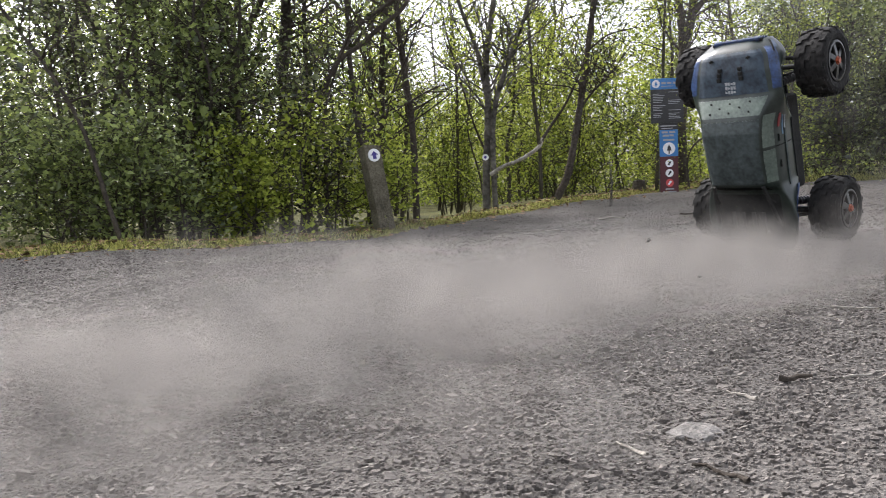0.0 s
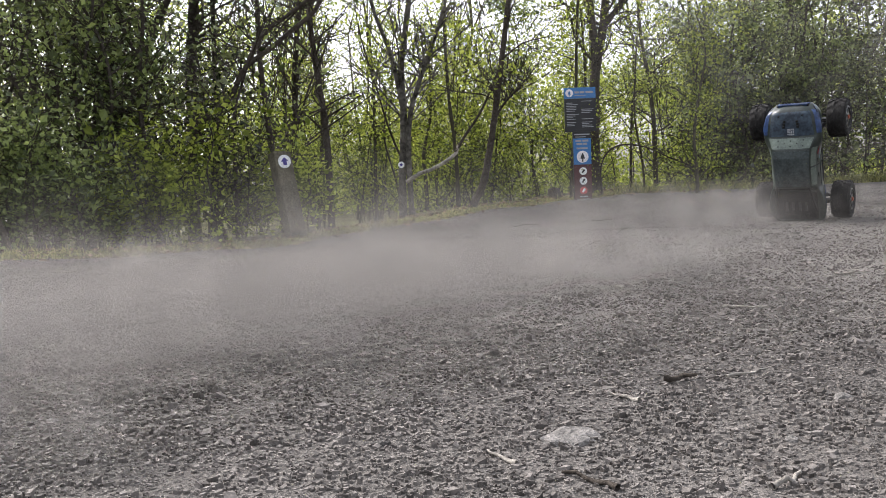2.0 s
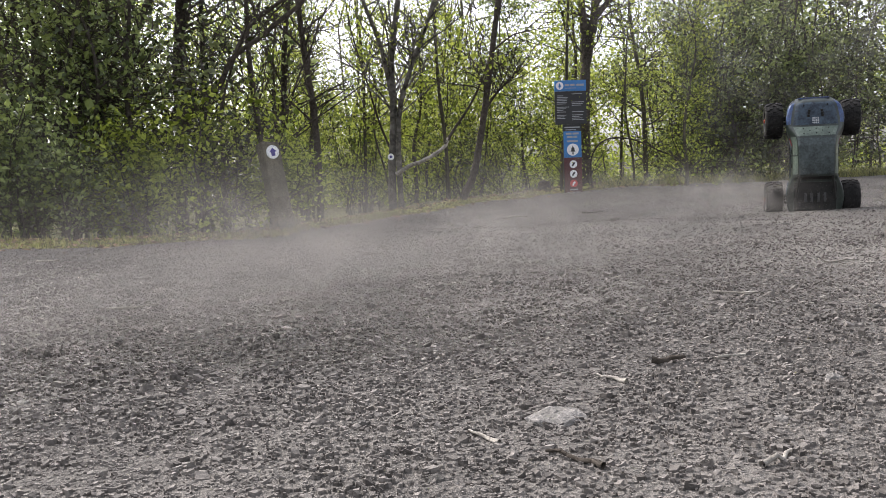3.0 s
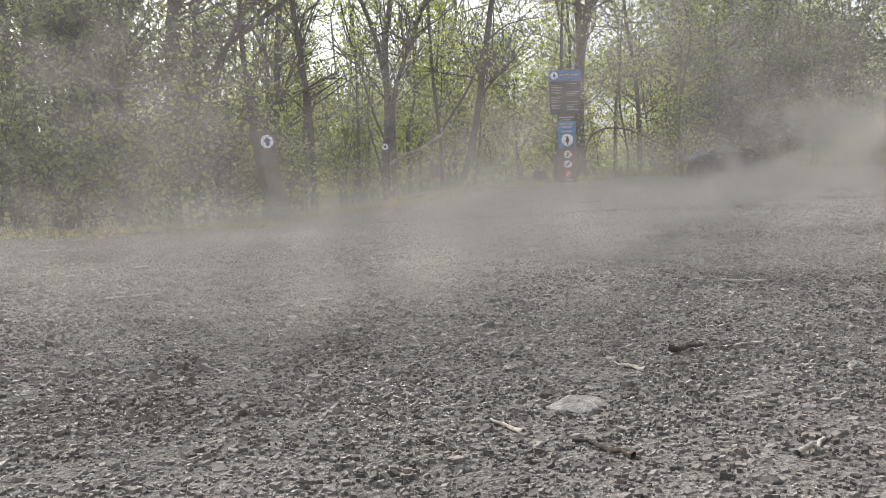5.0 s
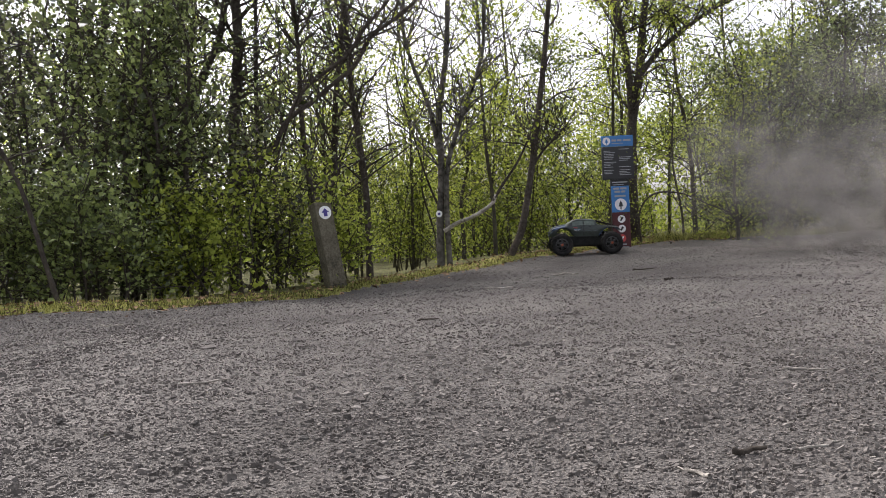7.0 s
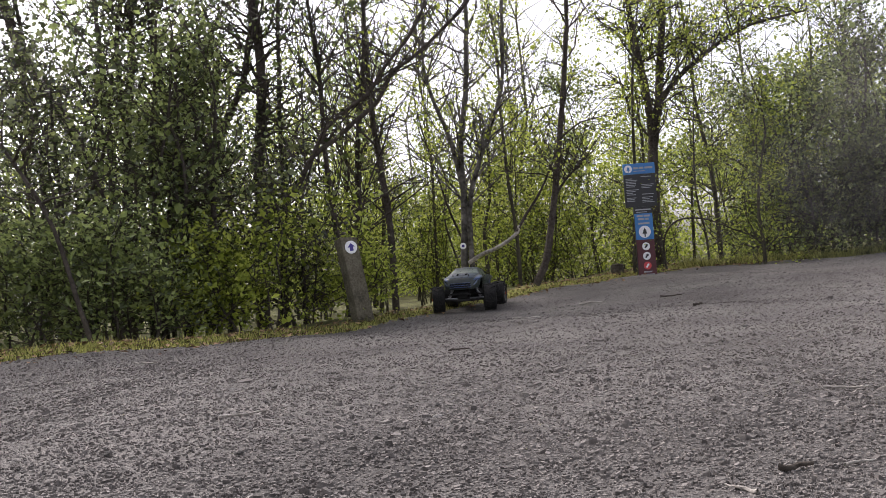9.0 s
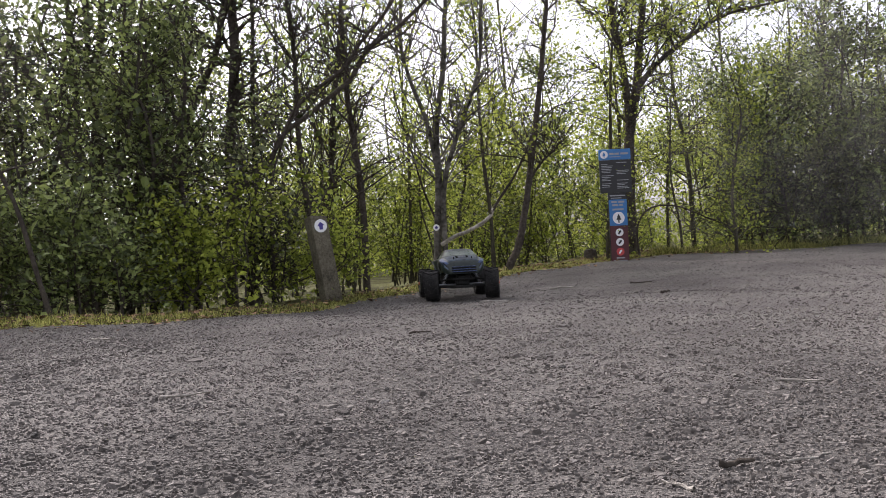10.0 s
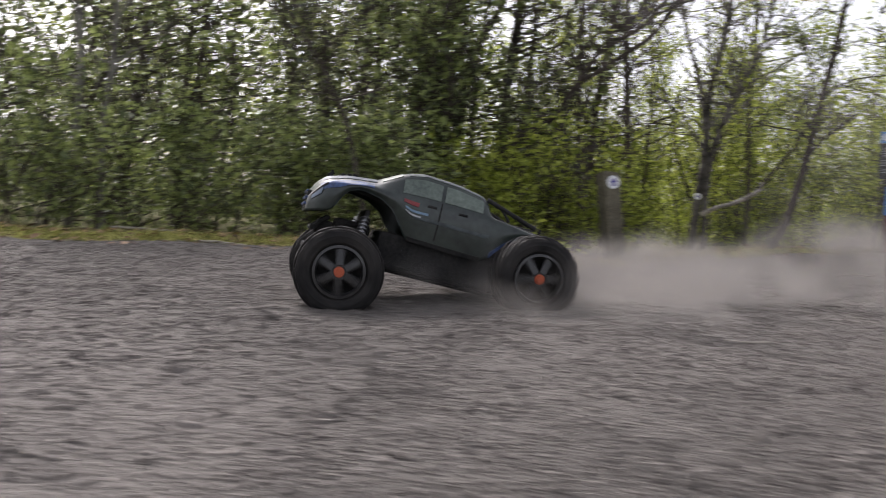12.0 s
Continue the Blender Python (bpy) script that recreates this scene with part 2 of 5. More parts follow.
build_ground()
tagged(chips("fine_gravel", 70000, (-3.4, 3.8), (1.2, 8.6), 0.0037, 11, M_CHIP, fade=1.5), "loose grey-brown stone chips strewn over the track", "gravel", kind="stuff")
tagged(chips("near_gravel", 80000, (-1.3, 1.6), (0.92, 4.6), 0.0026, 12, M_CHIP, fade=3.6), "small angular grey gravel chips on the track", "gravel", kind="stuff")
tagged(chips("coarse_gravel", 1800, (-3.2, 4.0), (1.0, 7.0), 0.0062, 13, M_CHIP), "larger flat grey stones among the gravel", "gravel", kind="stuff")
tagged(chips("side_gravel", 40000, (-3.4, -1.2), (0.92, 4.4), 0.0032, 14, M_CHIP, fade=2.0), "small grey-brown gravel chips towards the mossy verge", "gravel", kind="stuff")


# ---- trees and shrubs ----
def woody(trunks, rng, twigs=26, reach=0.9, rise=0.6, sub=4, thin=0.010, start=0.25):
    """Wood of a tree: trunks (points, radii) with limbs and twigs. Returns wood pieces and places for leaves."""
    wood, spots = [], []
    for pts, r0, r1 in trunks:
        line = smooth_line(pts, 7)
        rad = np.linspace(r0, r1, len(line)) * (1 + 0.06 * np.sin(np.arange(len(line)) * 1.7))
        wood.append(tube(line, rad, 8, 0.05, rng))
        span = np.linalg.norm(np.diff(line, axis=0), axis=1).sum()
        for _ in range(twigs):
            k = rng.uniform(start, 1.0)
            i = min(int(k * (len(line) - 1)), len(line) - 2)
            o = line[i]
            a = rng.uniform(0, 2 * np.pi)
            L = reach * rng.uniform(0.35, 1.0) * (1.15 - 0.6 * k)
            d = np.array([np.cos(a), np.sin(a), rise * rng.uniform(0.3, 1.7)])
            d /= np.linalg.norm(d)
            q = [o]
            for s in range(5):
                d = d + rng.normal(0, 0.16, 3) + np.array([0, 0, 0.05])
                d /= np.linalg.norm(d)
                q.append(q[-1] + d * L / 5)
            q = np.array(q)
            w0 = max(thin * 0.7, min(rad[i] * 0.5, thin * rng.uniform(0.8, 1.8)))
            wood.append(tube(q, np.linspace(w0, 0.0025, len(q)), 5))
            spots += list(q[2:])
            for _ in range(sub):
                j = rng.integers(1, 5)
                e = d + rng.normal(0, 0.6, 3)
                e /= np.linalg.norm(e)
                z = q[j] + np.outer(np.linspace(0, L * rng.uniform(0.25, 0.55), 4), e) + rng.normal(0, 0.012, (4, 3)) * np.array([[0], [1], [1], [1]])
                wood.append(tube(z, np.linspace(w0 * 0.5, 0.0018, 4), 4))
                spots += list(z[1:])
    return wood, np.array(spots)


def tree(name, trunks, leaves, leaf_mat, leaf_size, seed, label, category="tree", bark=None, scatter=0.07, group="", **kw):
    rng = np.random.default_rng(seed)
    wood, spots = woody(trunks, rng, **kw)
    root = new(name)
    root.location = trunks[0][0][0]
    tagged(root, label, category, group)
    off = Vector(root.location)
    v, f = gather(wood)
    raw("trunk", v - np.array(off), f, bark or M_BARK, root, True)
    if leaves:
        c = spots[rng.integers(0, len(spots), leaves)] + rng.normal(0, scatter, (leaves, 3))
        c = c[c[:, 2] > 0.03]
        v, f = leaf_arrays(c, leaf_size, rng)
        raw("crown", v - np.array(off), f, leaf_mat, root)
    return root


def upright(x, y, h, lean=(0, 0), r=0.03, wob=0.08, rng=None, z0=None):
    """A slightly wavering stem."""
    z = float(lift(x, y)) - 0.05 if z0 is None else z0
    k = np.linspace(0, 1, 6)
    p = np.stack([x + lean[0] * k, y + lean[1] * k, z + h * k], 1)
    p[1:, :2] += rng.normal(0, wob, (5, 2)) * k[1:, None]
    return (p, r, r * 0.3)


R = np.random.default_rng(77)

# dark shrubs along the verge
for i, (x, y, h, n) in enumerate([(-1.75, 6.6, 1.5, 3000), (-2.25, 6.2, 2.5, 4500), (-2.8, 6.2, 2.6, 4700), (-3.4, 6.3, 2.8, 4500), (-3.95, 5.5, 2.6, 3000), (-4.5, 5.0, 2.4, 1800),
                                  (-5.1, 4.7, 2.2, 1500), (-5.7, 4.2, 2.4, 1500)]):
    st = [upright(x + R.normal(0, 0.12), y + R.normal(0, 0.1), h * R.uniform(0.75, 1.05), (R.normal(0, 0.3), R.normal(0, 0.2)), R.uniform(0.012, 0.028), 0.1, R) for _ in range(5)]
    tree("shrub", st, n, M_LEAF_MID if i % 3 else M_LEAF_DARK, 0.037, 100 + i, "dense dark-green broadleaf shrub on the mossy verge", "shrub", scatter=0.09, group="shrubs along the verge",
         twigs=22, reach=0.75, rise=0.35, sub=4, thin=0.007, start=0.06)
# a low skirt of leaves at the shrubs' feet
for i, (x, y) in enumerate([(-1.35, 6.3), (-1.9, 5.75), (-2.45, 5.5), (-3.0, 5.4), (-3.6, 4.85), (-4.3, 4.3)]):
    st = [upright(x + R.normal(0, 0.2), y + R.normal(0, 0.1), R.uniform(0.5, 0.95), (R.normal(0, 0.2), R.normal(0, 0.15)), 0.008, 0.05, R) for _ in range(7)]
    tree("bramble", st, 3200, M_LEAF_BRIGHT if x > -2 else M_LEAF_MID, 0.032, 130 + i, "low leafy bramble at the foot of the shrubs", "shrub", scatter=0.08, group="brambles on the verge",
         twigs=10, reach=0.45, rise=0.3, sub=3, thin=0.004, start=0.1)
# trunks among the shrubs
tree("crooked_tree", [([(-5.08, 9.5, -0.2), (-4.88, 9.5, 0.92), (-4.67, 9.5, 1.5), (-5.05, 9.5, 2.49), (-5.45, 9.5, 3.16), (-5.7, 9.5, 3.9), (-6.1, 9.5, 5.0)], 0.085, 0.05)], 700, M_LEAF_DARK, 0.035, 160,
     "crooked grey-brown tree leaning out of the shrubs", start=0.55, twigs=12, reach=0.9)
tree("curved_sapling", [([(-2.42, 4.8, 0.0), (-2.5, 4.8, 0.3), (-2.62, 4.8, 0.75), (-2.80, 4.8, 1.1), (-3.1, 4.85, 1.5)], 0.015, 0.009)], 250, M_LEAF_DARK, 0.03, 161,
     "thin curved sapling on the verge", start=0.6, twigs=8, reach=0.6)
def stem_line(y, *xz):
    """Points of a stem in the plane of depth y, from the root up."""
    return [(x, y, z) for x, z in xz]


tree("dark_tree", [(stem_line(7.2, (-2.16, -0.05), (-2.14, 0.5), (-2.10, 0.97), (-2.10, 1.31), (-2.06, 1.69), (-2.02, 2.10), (-2.03, 2.55), (-2.04, 2.84), (-2.0, 4.4)), 0.058, 0.034),
                   (stem_line(7.05, (-2.55, -0.05), (-2.52, 0.56), (-2.45, 1.30), (-2.37, 1.60), (-2.31, 1.74), (-2.14, 2.06), (-2.07, 2.38), (-2.03, 2.58), (-1.95, 3.6)), 0.034, 0.026)], 900, M_LEAF_DARK, 0.042, 162,
     "dark tree trunk rising among the shrubs", start=0.45, twigs=26, reach=1.2)
tree("dark_tree", [(stem_line(7.3, (-1.98, -0.05), (-1.95, 0.6), (-1.93, 1.05), (-1.92, 1.43), (-1.91, 1.81), (-1.87, 2.57), (-1.85, 2.86), (-1.8, 4.2)), 0.026, 0.014)], 250, M_LEAF_MID, 0.04, 164,
     "thin dark tree beside a thicker trunk", start=0.3, twigs=26, reach=0.8, rise=0.9, thin=0.006)
tree("dark_tree", [(stem_line(7.2, (-3.38, -0.05), (-3.36, 0.5), (-3.29, 1.18), (-3.22, 1.90), (-3.17, 2.23), (-3.14, 2.62), (-3.13, 2.91), (-3.1, 4.2)), 0.036, 0.024),
                   (stem_line(7.0, (-3.35, -0.05), (-3.32, 1.16), (-3.31, 1.77), (-3.33, 1.96), (-3.33, 2.29), (-3.35, 2.57), (-3.4, 3.8)), 0.028, 0.018)], 700, M_LEAF_DARK, 0.042, 165,
     "pair of dark stems among the shrubs", start=0.4, twigs=20, reach=1.0)
tree("pale_tree", [(stem_line(4.5, (-4.25, -0.05), (-4.22, 0.5), (-4.2, 1.1), (-4.26, 1.7), (-4.3, 3.0)), 0.026, 0.014), (stem_line(4.55, (-4.05, -0.05), (-4.07, 0.6), (-4.0, 1.3), (-3.98, 2.8)), 0.020, 0.012)], 300, M_LEAF_MID, 0.04, 167,
     "pair of pale slender stems at the verge", bark=M_DEADBARK, start=0.4, twigs=14, reach=0.7)
tree("dark_tree", [(stem_line(5.6, (-4.2, -0.05), (-4.18, 0.8), (-4.15, 1.6), (-4.1, 3.2)), 0.022, 0.014)], 200, M_LEAF_DARK, 0.04, 168, "thin dark tree among the shrubs", start=0.4, twigs=16, reach=0.8)
tree("curved_sapling", [(stem_line(5.95, (-2.51, -0.02), (-2.50, 0.4), (-2.49, 0.72), (-2.52, 1.04), (-2.44, 1.31), (-2.36, 1.65), (-2.3, 2.2)), 0.015, 0.008)], 160, M_LEAF_MID, 0.04, 166,
     "thin wavy sapling before the shrubs", start=0.4, twigs=9, reach=0.5)
tree("leaning_tree", [(stem_line(6.3, (-1.95, 0.72), (-1.82, 0.87), (-1.58, 1.02), (-1.44, 1.25), (-1.25, 1.38), (-1.12, 1.48), (-0.92, 1.63), (-0.79, 1.83), (-0.57, 1.98), (-0.38, 2.14), (-0.18, 2.33), (0.05, 2.7)), 0.023, 0.011),
                      (stem_line(6.3, (-1.44, 1.25), (-1.31, 1.47), (-1.13, 1.60), (-0.96, 1.72), (-0.83, 1.90), (-0.65, 2.09), (-0.54, 2.27), (-0.4, 2.6)), 0.018, 0.010)], 130, M_LEAF_BRIGHT, 0.03, 163,
     "dark forked branch leaning out over the track edge", start=0.35, twigs=20, reach=0.8, rise=0.8, thin=0.006)
for i, (x, y) in enumerate([(-1.35, 7.0), (-1.05, 7.6), (-2.6, 7.2), (-3.4, 7.4), (-1.5, 8.0), (-4.4, 7.8), (-5.3, 7.3), (-6.2, 7.6), (-3.0, 8.4)]):
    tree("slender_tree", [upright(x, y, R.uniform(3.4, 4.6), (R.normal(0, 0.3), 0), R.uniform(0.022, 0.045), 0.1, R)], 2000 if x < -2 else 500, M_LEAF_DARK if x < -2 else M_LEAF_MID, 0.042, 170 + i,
         "slender dark tree with bare twigs", group="slender trees", start=0.2, twigs=48, reach=1.1, rise=1.0, sub=6, thin=0.007)

# birch with the round marker, its dead branch, and the leaning stem
tree("birch", [([(-0.43, 8.05, -0.15), (-0.41, 8.05, 0.41), (-0.39, 8.05, 0.68), (-0.37, 8.05, 1.05), (-0.37, 8.05, 1.49), (-0.28, 8.05, 2.02), (-0.24, 8.05, 2.51), (-0.22, 8.05, 2.83), (-0.2, 8.05, 4.6)], 0.042, 0.018),
               ([(-0.38, 8.05, 1.1), (-0.47, 8.05, 1.60), (-0.59, 8.05, 1.94), (-0.67, 8.05, 2.33), (-0.64, 8.05, 2.87), (-0.7, 8.05, 4.2)], 0.022, 0.012),
               ([(-0.33, 8.0, -0.1), (-0.34, 8.0, 0.56), (-0.31, 8.0, 0.99), (-0.19, 8.0, 1.36), (0.0, 8.0, 1.83), (0.09, 8.0, 2.25), (0.15, 8.0, 3.6)], 0.030, 0.014)], 1800, M_LEAF_BRIGHT, 0.03, 190,
     "old birch with dark fissured bark and pale patches", bark=M_BIRCH, start=0.3, twigs=34, reach=1.1, rise=1.0, sub=5, thin=0.007)
tree("leaning_tree", [([(0.19, 8.0, -0.05), (0.26, 8.0, 0.15), (0.35, 8.0, 0.33), (0.42, 8.0, 0.62), (0.49, 8.0, 0.99), (0.56, 8.0, 1.41), (0.64, 8.0, 1.94), (0.70, 8.0, 2.41), (0.73, 8.0, 2.73), (0.76, 8.0, 4.2)], 0.040, 0.018),
                      ([(0.47, 8.0, 0.92), (0.62, 7.98, 1.12), (0.85, 7.95, 1.3)], 0.014, 0.006)], 500, M_LEAF_BRIGHT, 0.03, 191,
     "bare dark stem leaning beside the track", start=0.45, twigs=26, reach=0.9, rise=1.0, sub=4, thin=0.006)
dead = smooth_line([(-0.37, 7.97, 0.38), (-0.25, 7.95, 0.45), (-0.13, 7.95, 0.49), (0.01, 7.95, 0.56), (0.10, 7.95, 0.63), (0.13, 7.95, 0.70)], 6)
v, f = tube(dead, np.linspace(0.020, 0.015, len(dead)), 8, 0.06, R)
tagged(raw("dead_branch", v, f, M_DEADWOOD, smooth=True), "pale bleached dead branch bent against the birch", "branch")

for pts, r in (([(0.10, 7.95, 0.64), (0.19, 7.95, 0.78), (0.36, 7.95, 1.02), (0.53, 7.95, 1.38), (0.62, 7.95, 1.75)], 0.016), ([(-1.29, 7.10, 0.64), (-1.07, 7.10, 0.80), (-0.83, 7.10, 0.95), (-0.58, 7.10, 1.12)], 0.010), ([(-1.35, 7.20, 0.67), (-1.22, 7.20, 0.93), (-1.13, 7.20, 1.18), (-1.00, 7.20, 1.45), (-0.86, 7.20, 1.77)], 0.012), ([(-1.33, 7.00, 0.76), (-1.46, 7.00, 0.92), (-1.59, 7.00, 1.04)], 0.008), ([(-0.40, 9.00, 0.52), (-0.56, 9.00, 0.94), (-0.67, 9.00, 1.36), (-0.81, 9.00, 1.90), (-0.87, 9.00, 2.31)], 0.014)):
    q = smooth_line(pts, 6)
    v, f = tube(q, np.linspace(r, r * 0.4, len(q)), 6, 0.05, R)
    tagged(raw("bare_bough", v, f, M_BARK, smooth=True), "thin bare bough slanting up behind the post", "branch", "bare boughs")

# young wood behind: thin stems with fresh leaves
for i in range(30):
    x, y = R.uniform(-2.6, 3.4), R.uniform(8.8, 12.5)
    x = x * y / 9.5
    tree("sapling", [upright(x, y, R.uniform(2.0, 3.6), (R.normal(0, 0.25), 0), R.uniform(0.010, 0.028), 0.08, R, z0=-0.15)], 2100, M_LEAF_BRIGHT, 0.027, 210 + i,
         "thin sapling with fresh yellow-green leaves", bark=M_STEM, group="saplings", scatter=0.08, start=0.08, twigs=20, reach=0.8, rise=0.7, sub=4, thin=0.005)
# leafy young bushes in the wood's edge
for i in range(14):
    y = R.uniform(9.3, 12.0)
    x = (-2.3 + i * 0.30 + R.normal(0, 0.1)) * y / 9.5
    st = [upright(x + R.normal(0, 0.15), y + R.normal(0, 0.1), R.uniform(1.0, 1.75) * y / 10, (R.normal(0, 0.2), 0), R.uniform(0.006, 0.012), 0.06, R, z0=-0.15) for _ in range(4)]
    tree("young_bush", st, 2600, M_LEAF_BRIGHT if i % 3 else M_LEAF_MID, 0.03, 330 + i, "young bush with fresh green leaves at the wood's edge", "shrub", bark=M_STEM, group="young bushes", scatter=0.09,
         twigs=14, reach=0.6, rise=0.5, sub=4, thin=0.004, start=0.05)
# taller, barer trees against the sky
for i, (x, y, h) in enumerate([(-1.9, 10.5, 5), (-0.9, 11, 5.5), (0.1, 11.5, 4.0), (0.75, 12, 2.6), (1.35, 11.5, 2.8), (2.6, 11.5, 5.5), (3.6, 12, 5.6), (-3.2, 10, 5), (4.8, 11.5, 5.5)]):
    tree("slender_tree", [upright(x, y, h, (R.normal(0, 0.4), 0), R.uniform(0.018, 0.036), 0.12, R, z0=-0.15)], 1700 if x < 1.1 else 5200, M_LEAF_BRIGHT if x < 1.1 else M_LEAF_MID, 0.034, 250 + i,
         "slender tree coming into leaf", bark=M_STEM, group="slender trees", scatter=0.08, start=0.2, twigs=40, reach=1.3, rise=0.9, sub=5, thin=0.008)

# the tree behind the sign, and the thicket beside it
tree("forked_tree", [([(1.70, 9.4, -0.05), (1.70, 9.4, 0.89), (1.73, 9.4, 1.51), (1.83, 9.4, 2.01), (1.88, 9.4, 2.45), (1.95, 9.4, 3.07), (2.0, 9.4, 4.6)], 0.065, 0.03),
                     ([(1.74, 9.4, 1.6), (1.70, 9.4, 2.15), (1.64, 9.4, 2.59), (1.58, 9.4, 3.10), (1.5, 9.4, 4.4)], 0.045, 0.025),
                     ([(1.83, 9.4, 2.0), (2.11, 9.4, 2.30), (2.50, 9.4, 2.58), (2.88, 9.4, 2.77), (3.50, 9.4, 2.88)], 0.036, 0.012)], 5600, M_LEAF_BRIGHT, 0.033, 280,
     "forked grey tree with young leaves behind the sign", start=0.35, twigs=32, reach=1.2, rise=0.7, sub=5)
arch = smooth_line([(1.72, 9.1, 0.05), (1.70, 9.1, 0.45), (1.85, 9.1, 0.66), (2.15, 9.1, 0.66), (2.5, 9.1, 0.5), (2.75, 9.1, 0.4)], 6)
v, f = tube(arch, np.linspace(0.012, 0.006, len(arch)), 6)
tagged(raw("arched_branch", v, f, M_BARK, smooth=True), "thin bare branch arched over the verge", "branch")
tree("slender_tree", [(stem_line(10.2, (2.62, -0.05), (2.60, 0.32), (2.59, 0.93), (2.54, 1.48), (2.46, 1.96), (2.42, 2.51), (2.35, 3.6)), 0.034, 0.014)], 500, M_LEAF_BRIGHT, 0.034, 281,
     "slender grey tree with level bare branches behind the verge", bark=M_STEM, start=0.2, twigs=34, reach=1.1, rise=0.35, sub=4, thin=0.008)
for i, (x, y, h, n) in enumerate([(3.35, 10.3, 1.0, 1500), (3.95, 9.95, 1.5, 3000), (4.6, 10.0, 1.7, 3400), (5.4, 10.1, 1.6, 2600)]):
    st = [upright(x + R.normal(0, 0.2), y + R.normal(0, 0.1), h * R.uniform(0.7, 1.05), (R.normal(0, 0.2), 0), R.uniform(0.008, 0.014), 0.06, R) for _ in range(5)]
    tree("bramble", st, n, M_LEAF_DARK if i % 2 else M_LEAF_MID, 0.042, 320 + i, "dark low bramble under the far shrubs", "shrub", scatter=0.09, group="brambles at the far edge",
         twigs=14, reach=0.6, rise=0.3, sub=4, thin=0.005, start=0.05)
for i, (x, y, h, n) in enumerate([(3.3, 10.6, 2.0, 3000), (3.75, 10.4, 2.9, 6500), (4.4, 10.5, 3.2, 7500), (5.1, 10.7, 3.3, 7500), (6.2, 10.8, 3.4, 6500)]):
    st = [upright(x + R.normal(0, 0.18), y + R.normal(0, 0.15), h * R.uniform(0.75, 1.05), (R.normal(0, 0.3), R.normal(0, 0.2)), R.uniform(0.015, 0.03), 0.1, R) for _ in range(5)]
    tree("shrub", st, n, M_LEAF_DARK if i == 3 else M_LEAF_MID, 0.042, 300 + i, "tall bushy green shrub at the far track edge", "shrub", scatter=0.11, group="shrubs at the far edge",
         twigs=24, reach=0.9, rise=0.45, sub=4, thin=0.008, start=0.05)


def far_woods():
    """Leaf masses of the wood beyond, with their stems."""
    rng = np.random.default_rng(9)
    cl = []
    for _ in range(800):
        x = rng.uniform(-16, 16)
        y = rng.uniform(14, 21)
        top = 2.5 + 0.5 * np.sin(x * 0.8) + (1.6 if x > 4.5 else 0) + (2.2 if x < -4.0 else 0)
        cl.append((x, y, rng.uniform(-0.2, top), rng.uniform(0.3, 0.8)))
    cl = np.array(cl)
    k = rng.integers(0, len(cl), 130000)
    c = cl[k, :3] + rng.normal(0, 1, (130000, 3)) * cl[k, 3:4] * np.array([0.8, 0.6, 0.55])
    v, f = leaf_arrays(c, 0.068, rng)
    tagged(raw("far_foliage", v, f, M_LEAF_BRIGHT), "bright green foliage of the wood beyond", "foliage", kind="stuff")
    st = []
    for _ in range(90):
        x, y = rng.uniform(-14, 14), rng.uniform(12.5, 20)
        h = rng.uniform(3, 7)
        q = np.stack([x + np.linspace(0, rng.normal(0, 0.5), 6), np.full(6, y), np.linspace(-0.3, h, 6)], 1)
        q[1:-1, 0] += rng.normal(0, 0.1, 4)
        st.append(tube(q, np.linspace(rng.uniform(0.012, 0.034), 0.006, 6), 5))
        for _ in range(14):
            o = q[rng.integers(2, 6)]
            d = np.array([rng.normal(0, 0.6), rng.normal(0, 0.3), rng.uniform(0.3, 1.0)]) * rng.uniform(0.6, 1.4)
            st.append(tube(o + np.outer(np.linspace(0, 1, 4), d) + rng.normal(0, 0.03, (4, 3)) * np.array([[0], [1], [1], [1]]), np.linspace(0.012, 0.004, 4), 4))
    v, f = gather(st)
    tagged(raw("far_stems", v, f, M_STEM), "bare stems and twigs of the wood beyond", "stems", kind="stuff")
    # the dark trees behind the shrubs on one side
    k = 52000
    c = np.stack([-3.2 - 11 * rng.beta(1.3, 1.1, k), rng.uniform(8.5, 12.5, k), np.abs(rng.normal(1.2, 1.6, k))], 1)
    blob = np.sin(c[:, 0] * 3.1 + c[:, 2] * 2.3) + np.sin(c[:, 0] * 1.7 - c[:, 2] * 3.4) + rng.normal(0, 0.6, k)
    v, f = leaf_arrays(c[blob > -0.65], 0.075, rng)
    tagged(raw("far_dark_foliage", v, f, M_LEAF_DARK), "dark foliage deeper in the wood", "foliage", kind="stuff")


far_woods()


